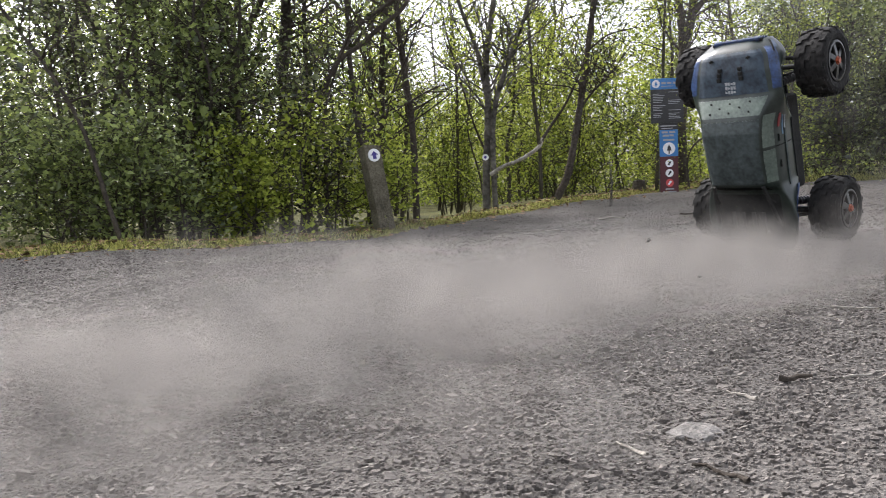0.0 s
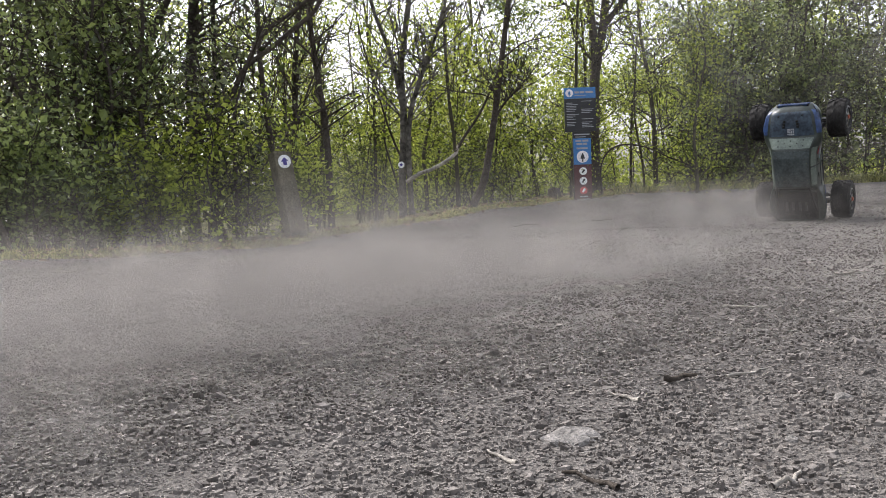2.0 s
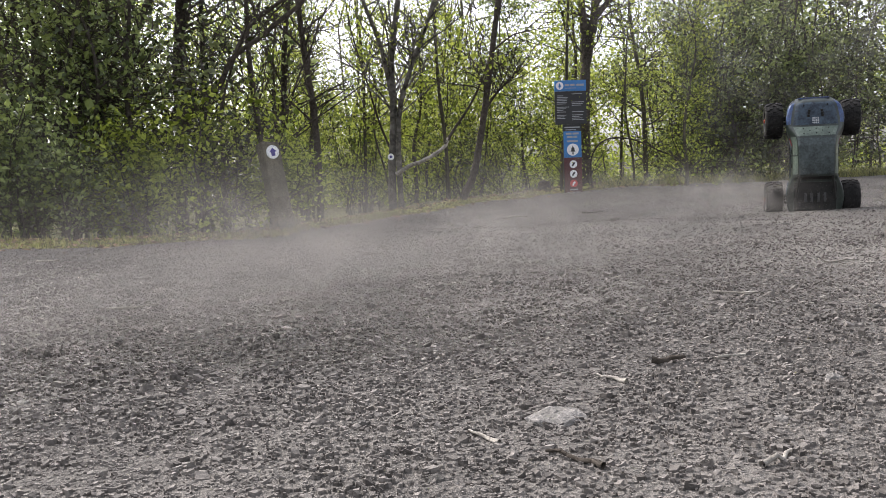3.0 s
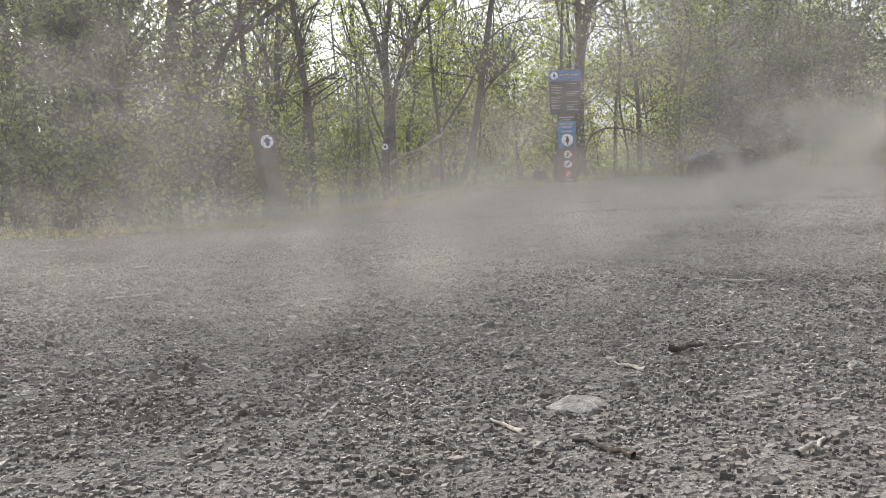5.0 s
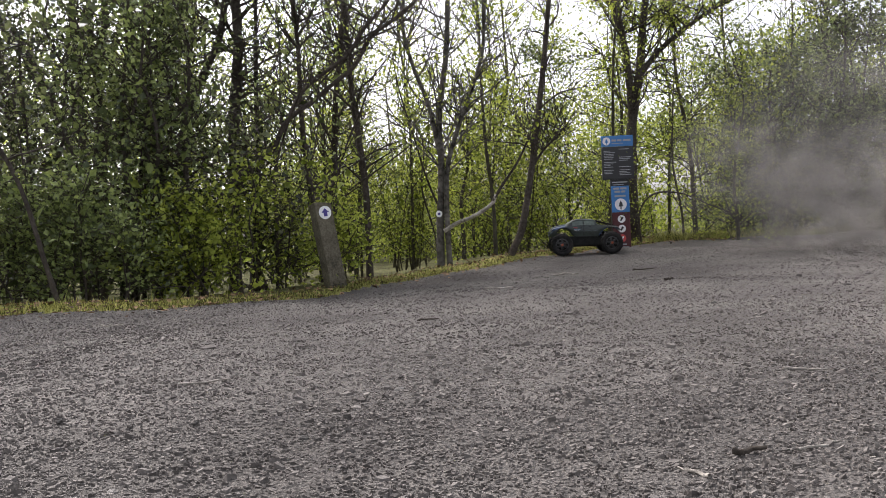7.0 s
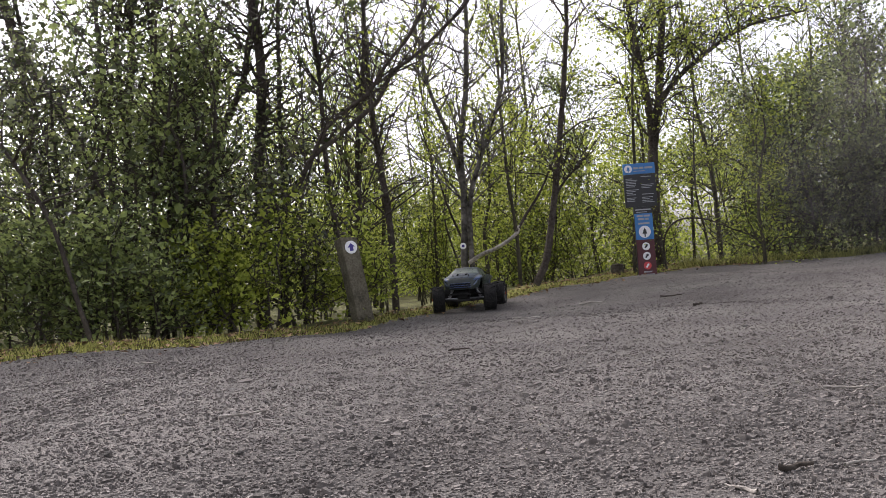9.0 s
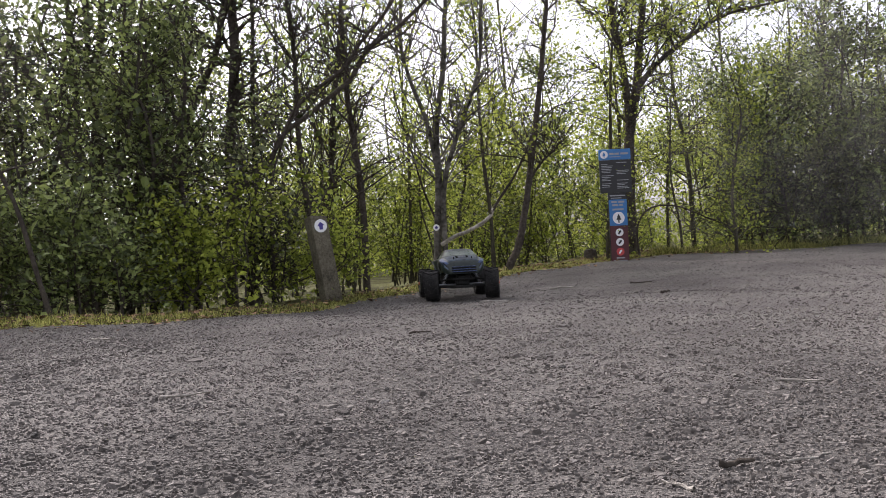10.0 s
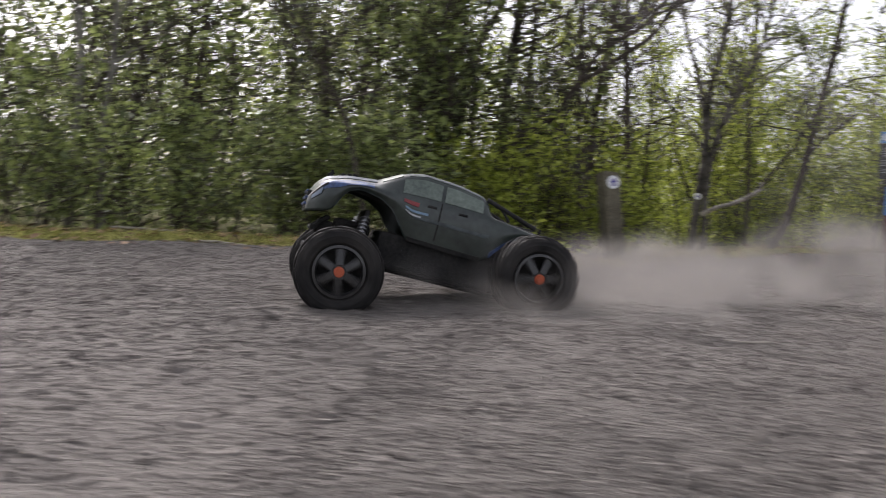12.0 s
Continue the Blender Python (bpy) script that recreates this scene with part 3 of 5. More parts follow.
def verge_grass():
    rng = np.random.default_rng(5)
    n = 34000
    x = rng.uniform(-7, 6, n)
    u = np.abs(rng.normal(0, 0.22, n)) - 0.02
    y = np.interp(x, EDGE_X, EDGE_Y) + u
    tall = np.where(x > 1.9, 0.05, np.where(x > -0.3, 0.012, 0.018)) * np.exp(rng.normal(0, 0.5, n))
    z = lift(x, y)
    a = rng.uniform(0, 2 * np.pi, n)
    w = 0.0035
    dx, dy = np.cos(a) * w, np.sin(a) * w
    bend = rng.normal(0, 0.45, (n, 2)) * tall[:, None]
    p0 = np.stack([x - dx, y - dy, z - 0.005], 1)
    p1 = np.stack([x + dx, y + dy, z - 0.005], 1)
    p2 = np.stack([x + bend[:, 0], y + bend[:, 1], z + tall], 1)
    v = np.stack([p0, p1, p2], 1).reshape(-1, 3)
    f = np.arange(n)[:, None] * 3 + np.array([[0, 1, 2]])
    tagged(raw("verge_grass", v, f, M_GRASS), "short mossy grass along the track edge", "grass", kind="stuff")
    n = 3500
    x = rng.uniform(-6, 3, n)
    y = np.interp(x, EDGE_X, EDGE_Y) + rng.normal(0.25, 0.3, n)
    c = np.stack([x, y, lift(x, y) + 0.012], 1)
    v, f = leaf_arrays(c, 0.028, rng, up=3)
    tagged(raw("leaf_litter", v, f, M_LITTER), "brown dead leaves lying on the verge", "leaves", kind="stuff")


verge_grass()


# ---- waymark post ----
def waymark_post():
    root = tagged(new("waymark_post"), "leaning weathered square timber post with a waymark disc", "post")
    root.matrix_world = pose(-1.045, 5.86, -0.10, 0, -8.5, 0) @ pose(0, 0, 0, 0, 0, 33)
    bm = bmesh.new()
    box(bm, (0.118, 0.118, 0.72), (0, 0, 0.36), 0.006)
    for v in bm.verts:
        if v.co.z > 0.6:
            v.co.z += -0.10 * v.co.y - 0.16 * v.co.x
    bmesh.ops.subdivide_edges(bm, edges=[e for e in bm.edges if abs(e.verts[0].co.z - e.verts[1].co.z) > 0.3], cuts=8)
    rng = random.Random(4)
    for v in bm.verts:
        v.co += Vector((rng.gauss(0, 0.0012), rng.gauss(0, 0.0012), 0))
    part("timber", bm, M_POST, root)
    bm = bmesh.new()
    face = Matrix.Translation((0.004, -0.0600, 0.655)) @ Euler((radians(90), 0, 0)).to_matrix().to_4x4()
    bmesh.ops.create_cone(bm, cap_ends=True, segments=32, radius1=0.045, radius2=0.044, depth=0.004, matrix=face)
    disc = part("waymark_disc", bm, M_WHITE, root, "round white waymark disc")
    bm = bmesh.new()
    pts = [(-0.013, -0.026), (0.013, -0.026), (0.013, 0.0), (0.028, 0.0), (0, 0.028), (-0.028, 0.0), (-0.013, 0.0)]
    f = bm.faces.new([bm.verts.new((0.004 + x, -0.0635, 0.655 + z)) for x, z in pts])
    g = bmesh.ops.extrude_face_region(bm, geom=[f])
    bmesh.ops.translate(bm, verts=[e for e in g["geom"] if isinstance(e, bmesh.types.BMVert)], vec=(0, 0.003, 0))
    part("arrow", bm, M_BLUE_MARK, disc, "violet-blue arrow")
    bm = bmesh.new()
    box(bm, (0.10, 0.004, 0.003), (0, -0.0595, 0.16))
    part("saw_mark", bm, M_BARK, root)


waymark_post()


def tree_marker():
    root = tagged(new("tree_marker"), "small round white marker fixed to the birch", "marker")
    root.matrix_world = pose(-0.412, 7.965, 0.545, 90, 0, 0)
    bm = bmesh.new()
    bmesh.ops.create_cone(bm, cap_ends=True, segments=24, radius1=0.030, radius2=0.029, depth=0.004)
    plate = part("plate", bm, M_WHITE, root)
    bm = bmesh.new()
    bmesh.ops.create_cone(bm, cap_ends=True, segments=16, radius1=0.013, radius2=0.013, depth=0.003, matrix=Matrix.Translation((0, 0, 0.003)))
    part("dot", bm, M_BLUE_MARK, plate)


tree_marker()


# ---- information sign ----
def sign():
    root = tagged(new("information_sign"), "tall narrow information sign with black, blue and dark red panels", "sign")
    root.matrix_world = pose(1.43, 8.76, 0.09, 0, 0, 4)

    def panel(name, mat, x0, x1, z0, z1, y=0.0, t=0.018, parent=root, label="", bev=0.003):
        return part(name, box(bmesh.new(), (x1 - x0, t, z1 - z0), ((x0 + x1) / 2, y, (z0 + z1) / 2), bev), mat, parent, label)

    def bars(parent, rows, mat, y=-0.0115):
        bm = bmesh.new()
        for x0, x1, z, h in rows:
            box(bm, (x1 - x0, 0.003, h), ((x0 + x1) / 2, y, z))
        return tagged(part("printed_lines", bm, mat, parent), kind="stuff")

    def roundel(parent, x, z, r, mat, y=-0.0115):
        bm = bmesh.new()
        bmesh.ops.create_cone(bm, cap_ends=True, segments=28, radius1=r, radius2=r, depth=0.003, matrix=Matrix.Translation((x, y, z)) @ Euler((radians(90), 0, 0)).to_matrix().to_4x4())
        return part("roundel", bm, mat, parent)

    def pine(parent, x, z, s, mat, y=-0.014):
        bm = bmesh.new()
        pts = [(-0.12, -0.95), (0.12, -0.95), (0.12, -0.35), (0.5, -0.35), (0.28, 0.15), (0.38, 0.15), (0, 0.85), (-0.38, 0.15), (-0.28, 0.15), (-0.5, -0.35), (-0.12, -0.35)]
        bm.faces.new([bm.verts.new((x + a * s, y, z + b * s)) for a, b in pts])
        return part("pine_mark", bm, mat, parent)

    rng = random.Random(2)
    top = panel("header_panel", M_SIGN_BLUE, -0.165, 0.165, 1.075, 1.185, -0.0, 0.02, label="blue header panel")
    roundel(top, -0.112, 1.130, 0.040, M_WHITE)
    pine(top, -0.112, 1.128, 0.034, M_SIGN_BLUE)
    bars(top, [(-0.058, -0.01, 1.136, 0.02), (0.0, 0.045, 1.136, 0.02), (0.06, 0.14, 1.136, 0.02), (-0.058, 0.06, 1.105, 0.006)], M_SIGN_TEXT)
    mid = panel("notice_panel", M_SIGN_BLACK, -0.165, 0.165, 0.735, 1.073, 0.0, 0.02, label="black notice panel with pale printed lines")
    lines = []
    for col in (-0.145, 0.012):
        z = 1.045
        while z > 0.77:
            w = rng.uniform(0.06, 0.13)
            if rng.random() < 0.78:
                lines.append((col, col + w, z, 0.006))
            z -= 0.0165
    bars(mid, lines, M_SIGN_TEXT)
    neck = panel("lower_board", M_SIGN_BLACK, -0.085, 0.105, 0.0, 0.735, 0.012, 0.03, label="narrow dark lower board")
    bars(neck, [(-0.07, 0.09, 0.705, 0.012), (-0.06, 0.05, 0.68, 0.008)], M_SIGN_TEXT, -0.0045)
    blue = panel("blue_panel", M_SIGN_BLUE, -0.083, 0.103, 0.395, 0.665, -0.005, 0.010, neck, "blue panel with a white pine roundel")
    bars(blue, [(-0.06, 0.0, 0.640, 0.02), (0.012, 0.075, 0.640, 0.02), (-0.05, 0.01, 0.607, 0.02), (0.02, 0.06, 0.607, 0.02), (-0.05, 0.065, 0.562, 0.018)], M_SIGN_TEXT)
    roundel(blue, 0.01, 0.475, 0.062, M_WHITE)
    pine(blue, 0.01, 0.472, 0.052, M_SIGN_BLACK)
    red = panel("red_panel", M_SIGN_RED, -0.083, 0.103, 0.012, 0.393, -0.005, 0.010, neck, "dark red panel with three round symbols")
    for z, m in ((0.325, M_WHITE), (0.225, M_WHITE), (0.125, M_SIGN_RED_MARK)):
        r = roundel(red, 0.012, z, 0.040, m)
        bm = bmesh.new()
        box(bm, (0.016, 0.003, 0.045), (0.012, -0.014, z), 0, Euler((0, radians(35), 0)).to_matrix().to_4x4())
        box(bm, (0.022, 0.003, 0.016), (0.017, -0.0142, z + 0.008))
        part("symbol", bm, M_SIGN_BLACK if m is M_WHITE else M_WHITE, r)
    bars(red, [(-0.03, 0.055, 0.062, 0.014), (-0.06, 0.08, 0.034, 0.012)], M_SIGN_TEXT)
    part("stake", box(bmesh.new(), (0.06, 0.04, 1.05), (0.01, 0.048, 0.45), 0.004), M_POST, root)


sign()

# ---- stump and sticks ----
bm = bmesh.new()
rod(bm, (0, 0, -0.05), (0, 0, 0.15), 0.085, 14, 0.065)
for v in bm.verts:
    v.co += Vector((random.gauss(0, 0.008), random.gauss(0, 0.008), random.gauss(0, 0.006)))
stump = part("tree_stump", bm, M_BARK)
stump.location = (1.18, 9.05, 0.10)
tagged(stump, "dark rotting tree stump beside the sign", "stump")

STICKS = [  # x, y, turn, length, thickness
    (0.11, 1.377, 125, 0.047, 0.003), (0.199, 1.442, 5, 0.043, 0.005), (0.292, 1.455, 28, 0.076, 0.0022), (-0.06, 1.17, 120, 0.051, 0.0025), (0.015, 1.102, 130, 0.06, 0.003),
    (0.02, 5.1, 0, 0.17, 0.007), (0.55, 6.3, 8, 0.187, 0.008), (1.1, 6.2, -5, 0.153, 0.006), (-3.6, 4.3, 8, 0.383, 0.008), (-2.9, 3.9, 4, 0.255, 0.007), (0.9, 4.67, 12, 0.051, 0.008),
    (-0.705, 2.055, 20, 0.102, 0.003), (0.495, 1.98, -14, 0.085, 0.003), (-0.3, 3.2, 15, 0.076, 0.004), (0.945, 2.43, 10, 0.111, 0.003), (0.18, 1.08, 40, 0.051, 0.003), (0.36, 1.125, 30, 0.043, 0.003), (-1.6, 3.6, -20, 0.119, 0.004),
]
for k, (x, y, a, ln, th) in enumerate(STICKS):
    q = np.stack([np.linspace(-ln / 2, ln / 2, 6), R.normal(0, ln * 0.03, 6), np.abs(R.normal(th * 0.8, th * 0.4, 6))], 1)
    v, f = tube(q, np.linspace(th, th * 0.5, 6), 6, 0.08, R)
    ob = raw("stick", v, f, M_DEADWOOD if k % 3 != 1 else M_BARK, smooth=True)
    ob.matrix_world = pose(x, y, float(lift(x, y)) + th * 0.5, 0, 0, a)
    tagged(ob, "short dry stick lying on the gravel", "stick", "sticks on the track")


def stone(name, x, y, size, seed, mat, label, flat=0.5, group=""):
    rng = random.Random(seed)
    bm = bmesh.new()
    bmesh.ops.create_icosphere(bm, subdivisions=2, radius=1)
    for v in bm.verts:
        n = noise.noise(v.co * 1.3 + Vector((seed * 3.1, 0, 0)))
        v.co *= 1 + 0.35 * n + rng.gauss(0, 0.05)
        v.co = Vector((v.co.x * size, v.co.y * size * 0.75, max(v.co.z, -0.3) * size * flat))
    ob = part(name, bm, mat)
    ob.matrix_world = pose(x, y, float(lift(x, y)), 0, 0, rng.uniform(0, 360))
    tagged(ob, label, "stone", group)


M_ROCK = material("pale_rock", (0.136, 0.126, 0.116), 0.9, vary=0.25, scale=18, fine=90, bump=0.7, second=(0.204, 0.190, 0.177), spec=0.2)
M_DARKSTONE = material("dark_stone", (0.06, 0.055, 0.05), 0.85, vary=0.3, scale=20, fine=90, bump=0.5, spec=0.25)
stone("bedded_rock", 0.02, 1.233, 0.036, 1, M_ROCK, "pale pitted rock bedded in the gravel", 0.24)
for k, (x, y, s) in enumerate([(0.35, 1.32, 0.012), (1.485, 3.94, 0.0165), (-0.18, 1.23, 0.0105), (0.233, 1.192, 0.0097), (0.435, 1.417, 0.0112), (-0.405, 1.605, 0.0105), (-0.593, 1.38, 0.0097), (0.645, 1.755, 0.012),
                               (0.87, 2.055, 0.0135), (-0.293, 1.98, 0.012), (0.082, 2.28, 0.012), (0.75, 3.4, 0.0135), (-0.855, 2.43, 0.0128), (-0.7, 4, 0.015), (1.9, 4.6, 0.0165), (0.4, 4.4, 0.0135),
                               (-1.7, 4.2, 0.015), (-0.95, 5.2, 0.015), (-0.8, 5.4, 0.0135), (-0.7, 5.3, 0.0165), (0.95, 5.5, 0.015), (0.25, 5.9, 0.015), (-0.105, 1.065, 0.0097), (0.12, 1.02, 0.009), (0.532, 1.23, 0.0097)]):
    stone("stone", x, y, s, 20 + k, M_DARKSTONE if k % 3 else M_ROCK, "small angular stone lying on the gravel", 0.5, "stones on the track")

# ---- radio-controlled truck ----
M_SHELL = material("dusty_green_shell", (0.008, 0.014, 0.012), 0.30, vary=0.4, scale=9, fine=60, bump=0.02, second=(0.021, 0.029, 0.024), spec=0.5)
M_SHELL_ROOF = material("dusty_pale_roof", (0.015, 0.024, 0.026), 0.45, vary=0.45, scale=22, fine=90, bump=0.04, second=(0.045, 0.057, 0.057), spec=0.4)
M_BONNET = material("dusty_blue_bonnet", (0.010, 0.018, 0.034), 0.5, vary=0.5, scale=26, fine=90, bump=0.04, second=(0.034, 0.050, 0.068), spec=0.3)
M_SHELL_BLUE = material("blue_shell_paint", (0.007, 0.012, 0.030), 0.32, vary=0.45, scale=30, fine=150, bump=0.03, second=(0.026, 0.055, 0.145), spec=0.5)
M_WINDOW = material("dusty_window", (0.055, 0.078, 0.064), 0.3, vary=0.3, scale=14, fine=120, bump=0.02, second=(0.115, 0.14, 0.115), spec=0.5)
M_DECAL_PALE = material("pale_grey_decal", (0.34, 0.35, 0.36), 0.5, vary=0.25, scale=40, bump=0)
M_PLASTIC = material("black_plastic", (0.010, 0.010, 0.011), 0.8, vary=0.3, scale=20, fine=120, bump=0.1, second=(0.024, 0.023, 0.021), spec=0.15)
M_TYRE = material("dusty_tyre_rubber", (0.010, 0.010, 0.011), 0.75, vary=0.35, scale=16, fine=100, bump=0.25, second=(0.030, 0.028, 0.026), spec=0.12)
M_RIM = material("dark_rim", (0.010, 0.010, 0.011), 0.32, vary=0.4, scale=25, fine=120, bump=0.05, second=(0.030, 0.029, 0.028), spec=0.45)
M_STEEL = material("worn_steel", (0.30, 0.30, 0.31), 0.35, metal=1.0, vary=0.25, scale=25, fine=150, bump=0.05)
M_NUT = material("orange_anodised_nut", (0.36, 0.075, 0.03), 0.45, metal=0.3, vary=0.15, scale=30, bump=0.03)
M_LAMP = material("dull_headlight", (0.09, 0.12, 0.17), 0.45, vary=0.3, scale=40, bump=0)
M_DECAL_RED = material("red_decal", (0.20, 0.022, 0.024), 0.5, vary=0.3, bump=0)
M_DECAL_BLUE = material("pale_blue_decal", (0.13, 0.21, 0.29), 0.5, vary=0.3, bump=0)

HALF_BASE, HALF_TRACK, WHEEL_R, WHEEL_W = 0.228, 0.200, 0.104, 0.094


def eased(points, soft=0.006):
    """A line through (along, height) points with its corners rounded."""
    grid = np.arange(-0.40, 0.40, 0.002)
    line = np.interp(grid, [q[0] for q in points], [q[1] for q in points])
    k = np.exp(-0.5 * (np.arange(-12, 13) * 0.002 / soft) ** 2)
    line = np.convolve(np.pad(line, 12, "edge"), k / k.sum(), "valid")
    return lambda x: float(np.interp(x, grid, line))


TOP = eased([(-0.332, 0.118), (-0.320, 0.140), (-0.285, 0.157), (-0.135, 0.171), (-0.118, 0.179), (-0.107, 0.208), (-0.09, 0.219), (-0.02, 0.230), (0.069, 0.233), (0.115, 0.222), (0.178, 0.187), (0.25, 0.179), (0.30, 0.165), (0.322, 0.146), (0.335, 0.112)], 0.005)
LOW = eased([(-0.332, 0.104), (-0.312, 0.122), (-0.275, 0.137), (-0.228, 0.143), (-0.19, 0.135), (-0.152, 0.105), (-0.120, 0.062), (-0.105, 0.054), (0.085, 0.060), (0.105, 0.085), (0.134, 0.121), (0.17, 0.140), (0.2206, 0.148), (0.25, 0.136), (0.268, 0.100), (0.275, 0.084), (0.335, 0.070)], 0.005)
WIDE = eased([(-0.332, 0.105), (-0.29, 0.138), (-0.22, 0.151), (-0.15, 0.140), (-0.11, 0.122), (0.08, 0.122), (0.15, 0.146), (0.225, 0.150), (0.29, 0.136), (0.318, 0.116), (0.335, 0.086)], 0.010)
BELT = eased([(-0.332, 0.112), (-0.30, 0.142), (-0.13, 0.164), (0.0, 0.164), (0.12, 0.162), (0.2, 0.165), (0.3, 0.148), (0.335, 0.100)], 0.008)
CAB = eased([(-0.332, 0.08), (-0.29, 0.112), (-0.14, 0.114), (-0.11, 0.089), (0.02, 0.092), (0.11, 0.097), (0.175, 0.122), (0.3, 0.104), (0.335, 0.060)], 0.008)


def shell_point(x, s, side=1, off=0.0):
    """A place on the body: x along it, s from the sill (0) over the belt (2) and the roof's edge (3) to the middle (5)."""
    low, top, w, cab = LOW(x), TOP(x), WIDE(x), CAB(x)
    belt = max(min(BELT(x), top - 0.004), low + 0.006)
    ring = [(w * 0.955, low - 0.01), (w * 0.965, low), (w, low * 0.45 + belt * 0.55), (w * 0.955, belt), (min(cab, w * 0.93), max(belt + 0.002, top - 0.012)), (cab * 0.72, top - 0.002), (0.0, top), (-cab * 0.72, top - 0.002)]
    i = min(int(s), 4)
    k = s - i
    a, b, c, d = (np.array(ring[i + q]) for q in range(4))
    straight = b * (1 - k) + c * k
    bent = 0.5 * (2 * b + (c - a) * k + (2 * a - 5 * b + 4 * c - d) * k * k + (3 * b - a - 3 * c + d) * k ** 3)
    y, z = straight * 0.35 + bent * 0.65
    c = Vector((0, 0, 0.10))
    n = Vector((0, y, z)) - c
    if n.length > 0:
        n.normalize()
    return Vector((x, side * (y + n.y * off), z + n.z * off))


def finer(values, step):
    """The same stretch in more steps."""
    return list(np.linspace(values[0], values[-1], max(3, int(abs(values[-1] - values[0]) / step) + 2)))


def shell_patch(xs, ss, side, off=0.0015):
    """A thin panel that follows the body between x's and s's."""
    bm = bmesh.new()
    xs, ss = finer(xs, 0.008), finer(ss, 0.25)
    g = [[[bm.verts.new(shell_point(x, s, side, o)) for s in ss] for x in xs] for o in (off, off - 0.0025)]
    for k, rows in enumerate(g):
        for i in range(len(xs) - 1):
            for j in range(len(ss) - 1):
                q = [rows[i][j], rows[i + 1][j], rows[i + 1][j + 1], rows[i][j + 1]]
                bm.faces.new(q if (k == 0) == (side > 0) else q[::-1])
    for i in range(len(xs) - 1):
        for j in (0, len(ss) - 1):
            bm.faces.new([g[0][i][j], g[0][i + 1][j], g[1][i + 1][j], g[1][i][j]])
    for j in range(len(ss) - 1):
        for i in (0, len(xs) - 1):
            bm.faces.new([g[0][i][j], g[0][i][j + 1], g[1][i][j + 1], g[1][i][j]])
    bmesh.ops.recalc_face_normals(bm, faces=bm.faces)
    return bm


def make_wheel(truck, x, y):
    side = 1 if y > 0 else -1
    bm = bmesh.new()
    rod(bm, (0, -WHEEL_W * 0.12, 0), (0, WHEEL_W * 0.12, 0), 0.057, 28)
    wheel = part("wheel", bm, M_PLASTIC, truck)
    wheel.location = (x, y, 0)
    # tyre: a turned profile with chevron lugs
    prof = [(-0.36, 0.056), (-0.47, 0.066), (-0.5, 0.080), (-0.475, 0.089), (-0.42, 0.0955), (-0.26, 0.0975), (-0.09, 0.0983), (0.09, 0.0983), (0.26, 0.0975), (0.42, 0.0955), (0.475, 0.089), (0.5, 0.080), (0.47, 0.066), (0.36, 0.056)]
    seg, m = 56, len(prof)
    bm = bmesh.new()
    vs = [[bm.verts.new((r * math.cos(2 * math.pi * i / seg), w * WHEEL_W, r * math.sin(2 * math.pi * i / seg))) for w, r in prof] for i in range(seg)]
    block = {3: (2,), 4: (1, 2), 5: (0, 1), 6: (3,), 7: (0, 1), 8: (1, 2), 9: (2,)}
    raised = []
    for i in range(seg):
        for j in range(m - 1):
            q = bm.faces.new([vs[i][j], vs[i][j + 1], vs[(i + 1) % seg][j + 1], vs[(i + 1) % seg][j]])
            if i % 4 in block.get(j, ()):
                raised.append(q)
    bmesh.ops.recalc_face_normals(bm, faces=bm.faces)
    lug = bmesh.ops.extrude_face_region(bm, geom=raised)
    for v in [e for e in lug["geom"] if isinstance(e, bmesh.types.BMVert)]:
        out = Vector((v.co.x, 0, v.co.z)).normalized()
        v.co += out * 0.0055 + Vector((0, v.co.y * 0.03, 0))
    bmesh.ops.delete(bm, geom=raised, context="FACES")
    part("tyre", bm, M_TYRE, wheel, "chunky dusty black tyre")
    # rim with six spokes, set back in the tyre
    bm = bmesh.new()
    yo = side * WHEEL_W * 0.40
    for i in range(6):
        a = 2 * math.pi * i / 6
        box(bm, (0.042, 0.009, 0.017), (0, 0, 0), 0.002, Matrix.Rotation(-a, 4, "Y") @ Matrix.Translation((0.034, yo, 0)) @ Matrix.Rotation(radians(side * -10), 4, "Z"))
    ring, o = [], 40
    for i in range(o):
        a = 2 * math.pi * i / o
        ring.append([bm.verts.new((r * math.cos(a), yo + side * d, r * math.sin(a))) for r, d in ((0.050, -0.010), (0.054, 0.008), (0.060, 0.007), (0.060, -0.010))])
    for i in range(o):
        for j in range(4):
            p, q = ring[i], ring[(i + 1) % o]
            bm.faces.new([p[j], q[j], q[(j + 1) % 4], p[(j + 1) % 4]])
    rod(bm, (0, yo - side * 0.01, 0), (0, yo + side * 0.006, 0), 0.018, 18)
    bmesh.ops.recalc_face_normals(bm, faces=bm.faces)
    part("rim", bm, M_RIM, wheel, "dark six-spoke rim")
    bm = bmesh.new()
    rod(bm, (0, yo, 0), (0, yo + side * 0.014, 0), 0.0105, 6, 0.0095)
    rod(bm, (0, yo, 0), (0, yo + side * 0.009, 0), 0.0122, 18)
    part("hex_nut", bm, M_NUT, wheel, "orange anodised hex wheel nut")
    return wheel


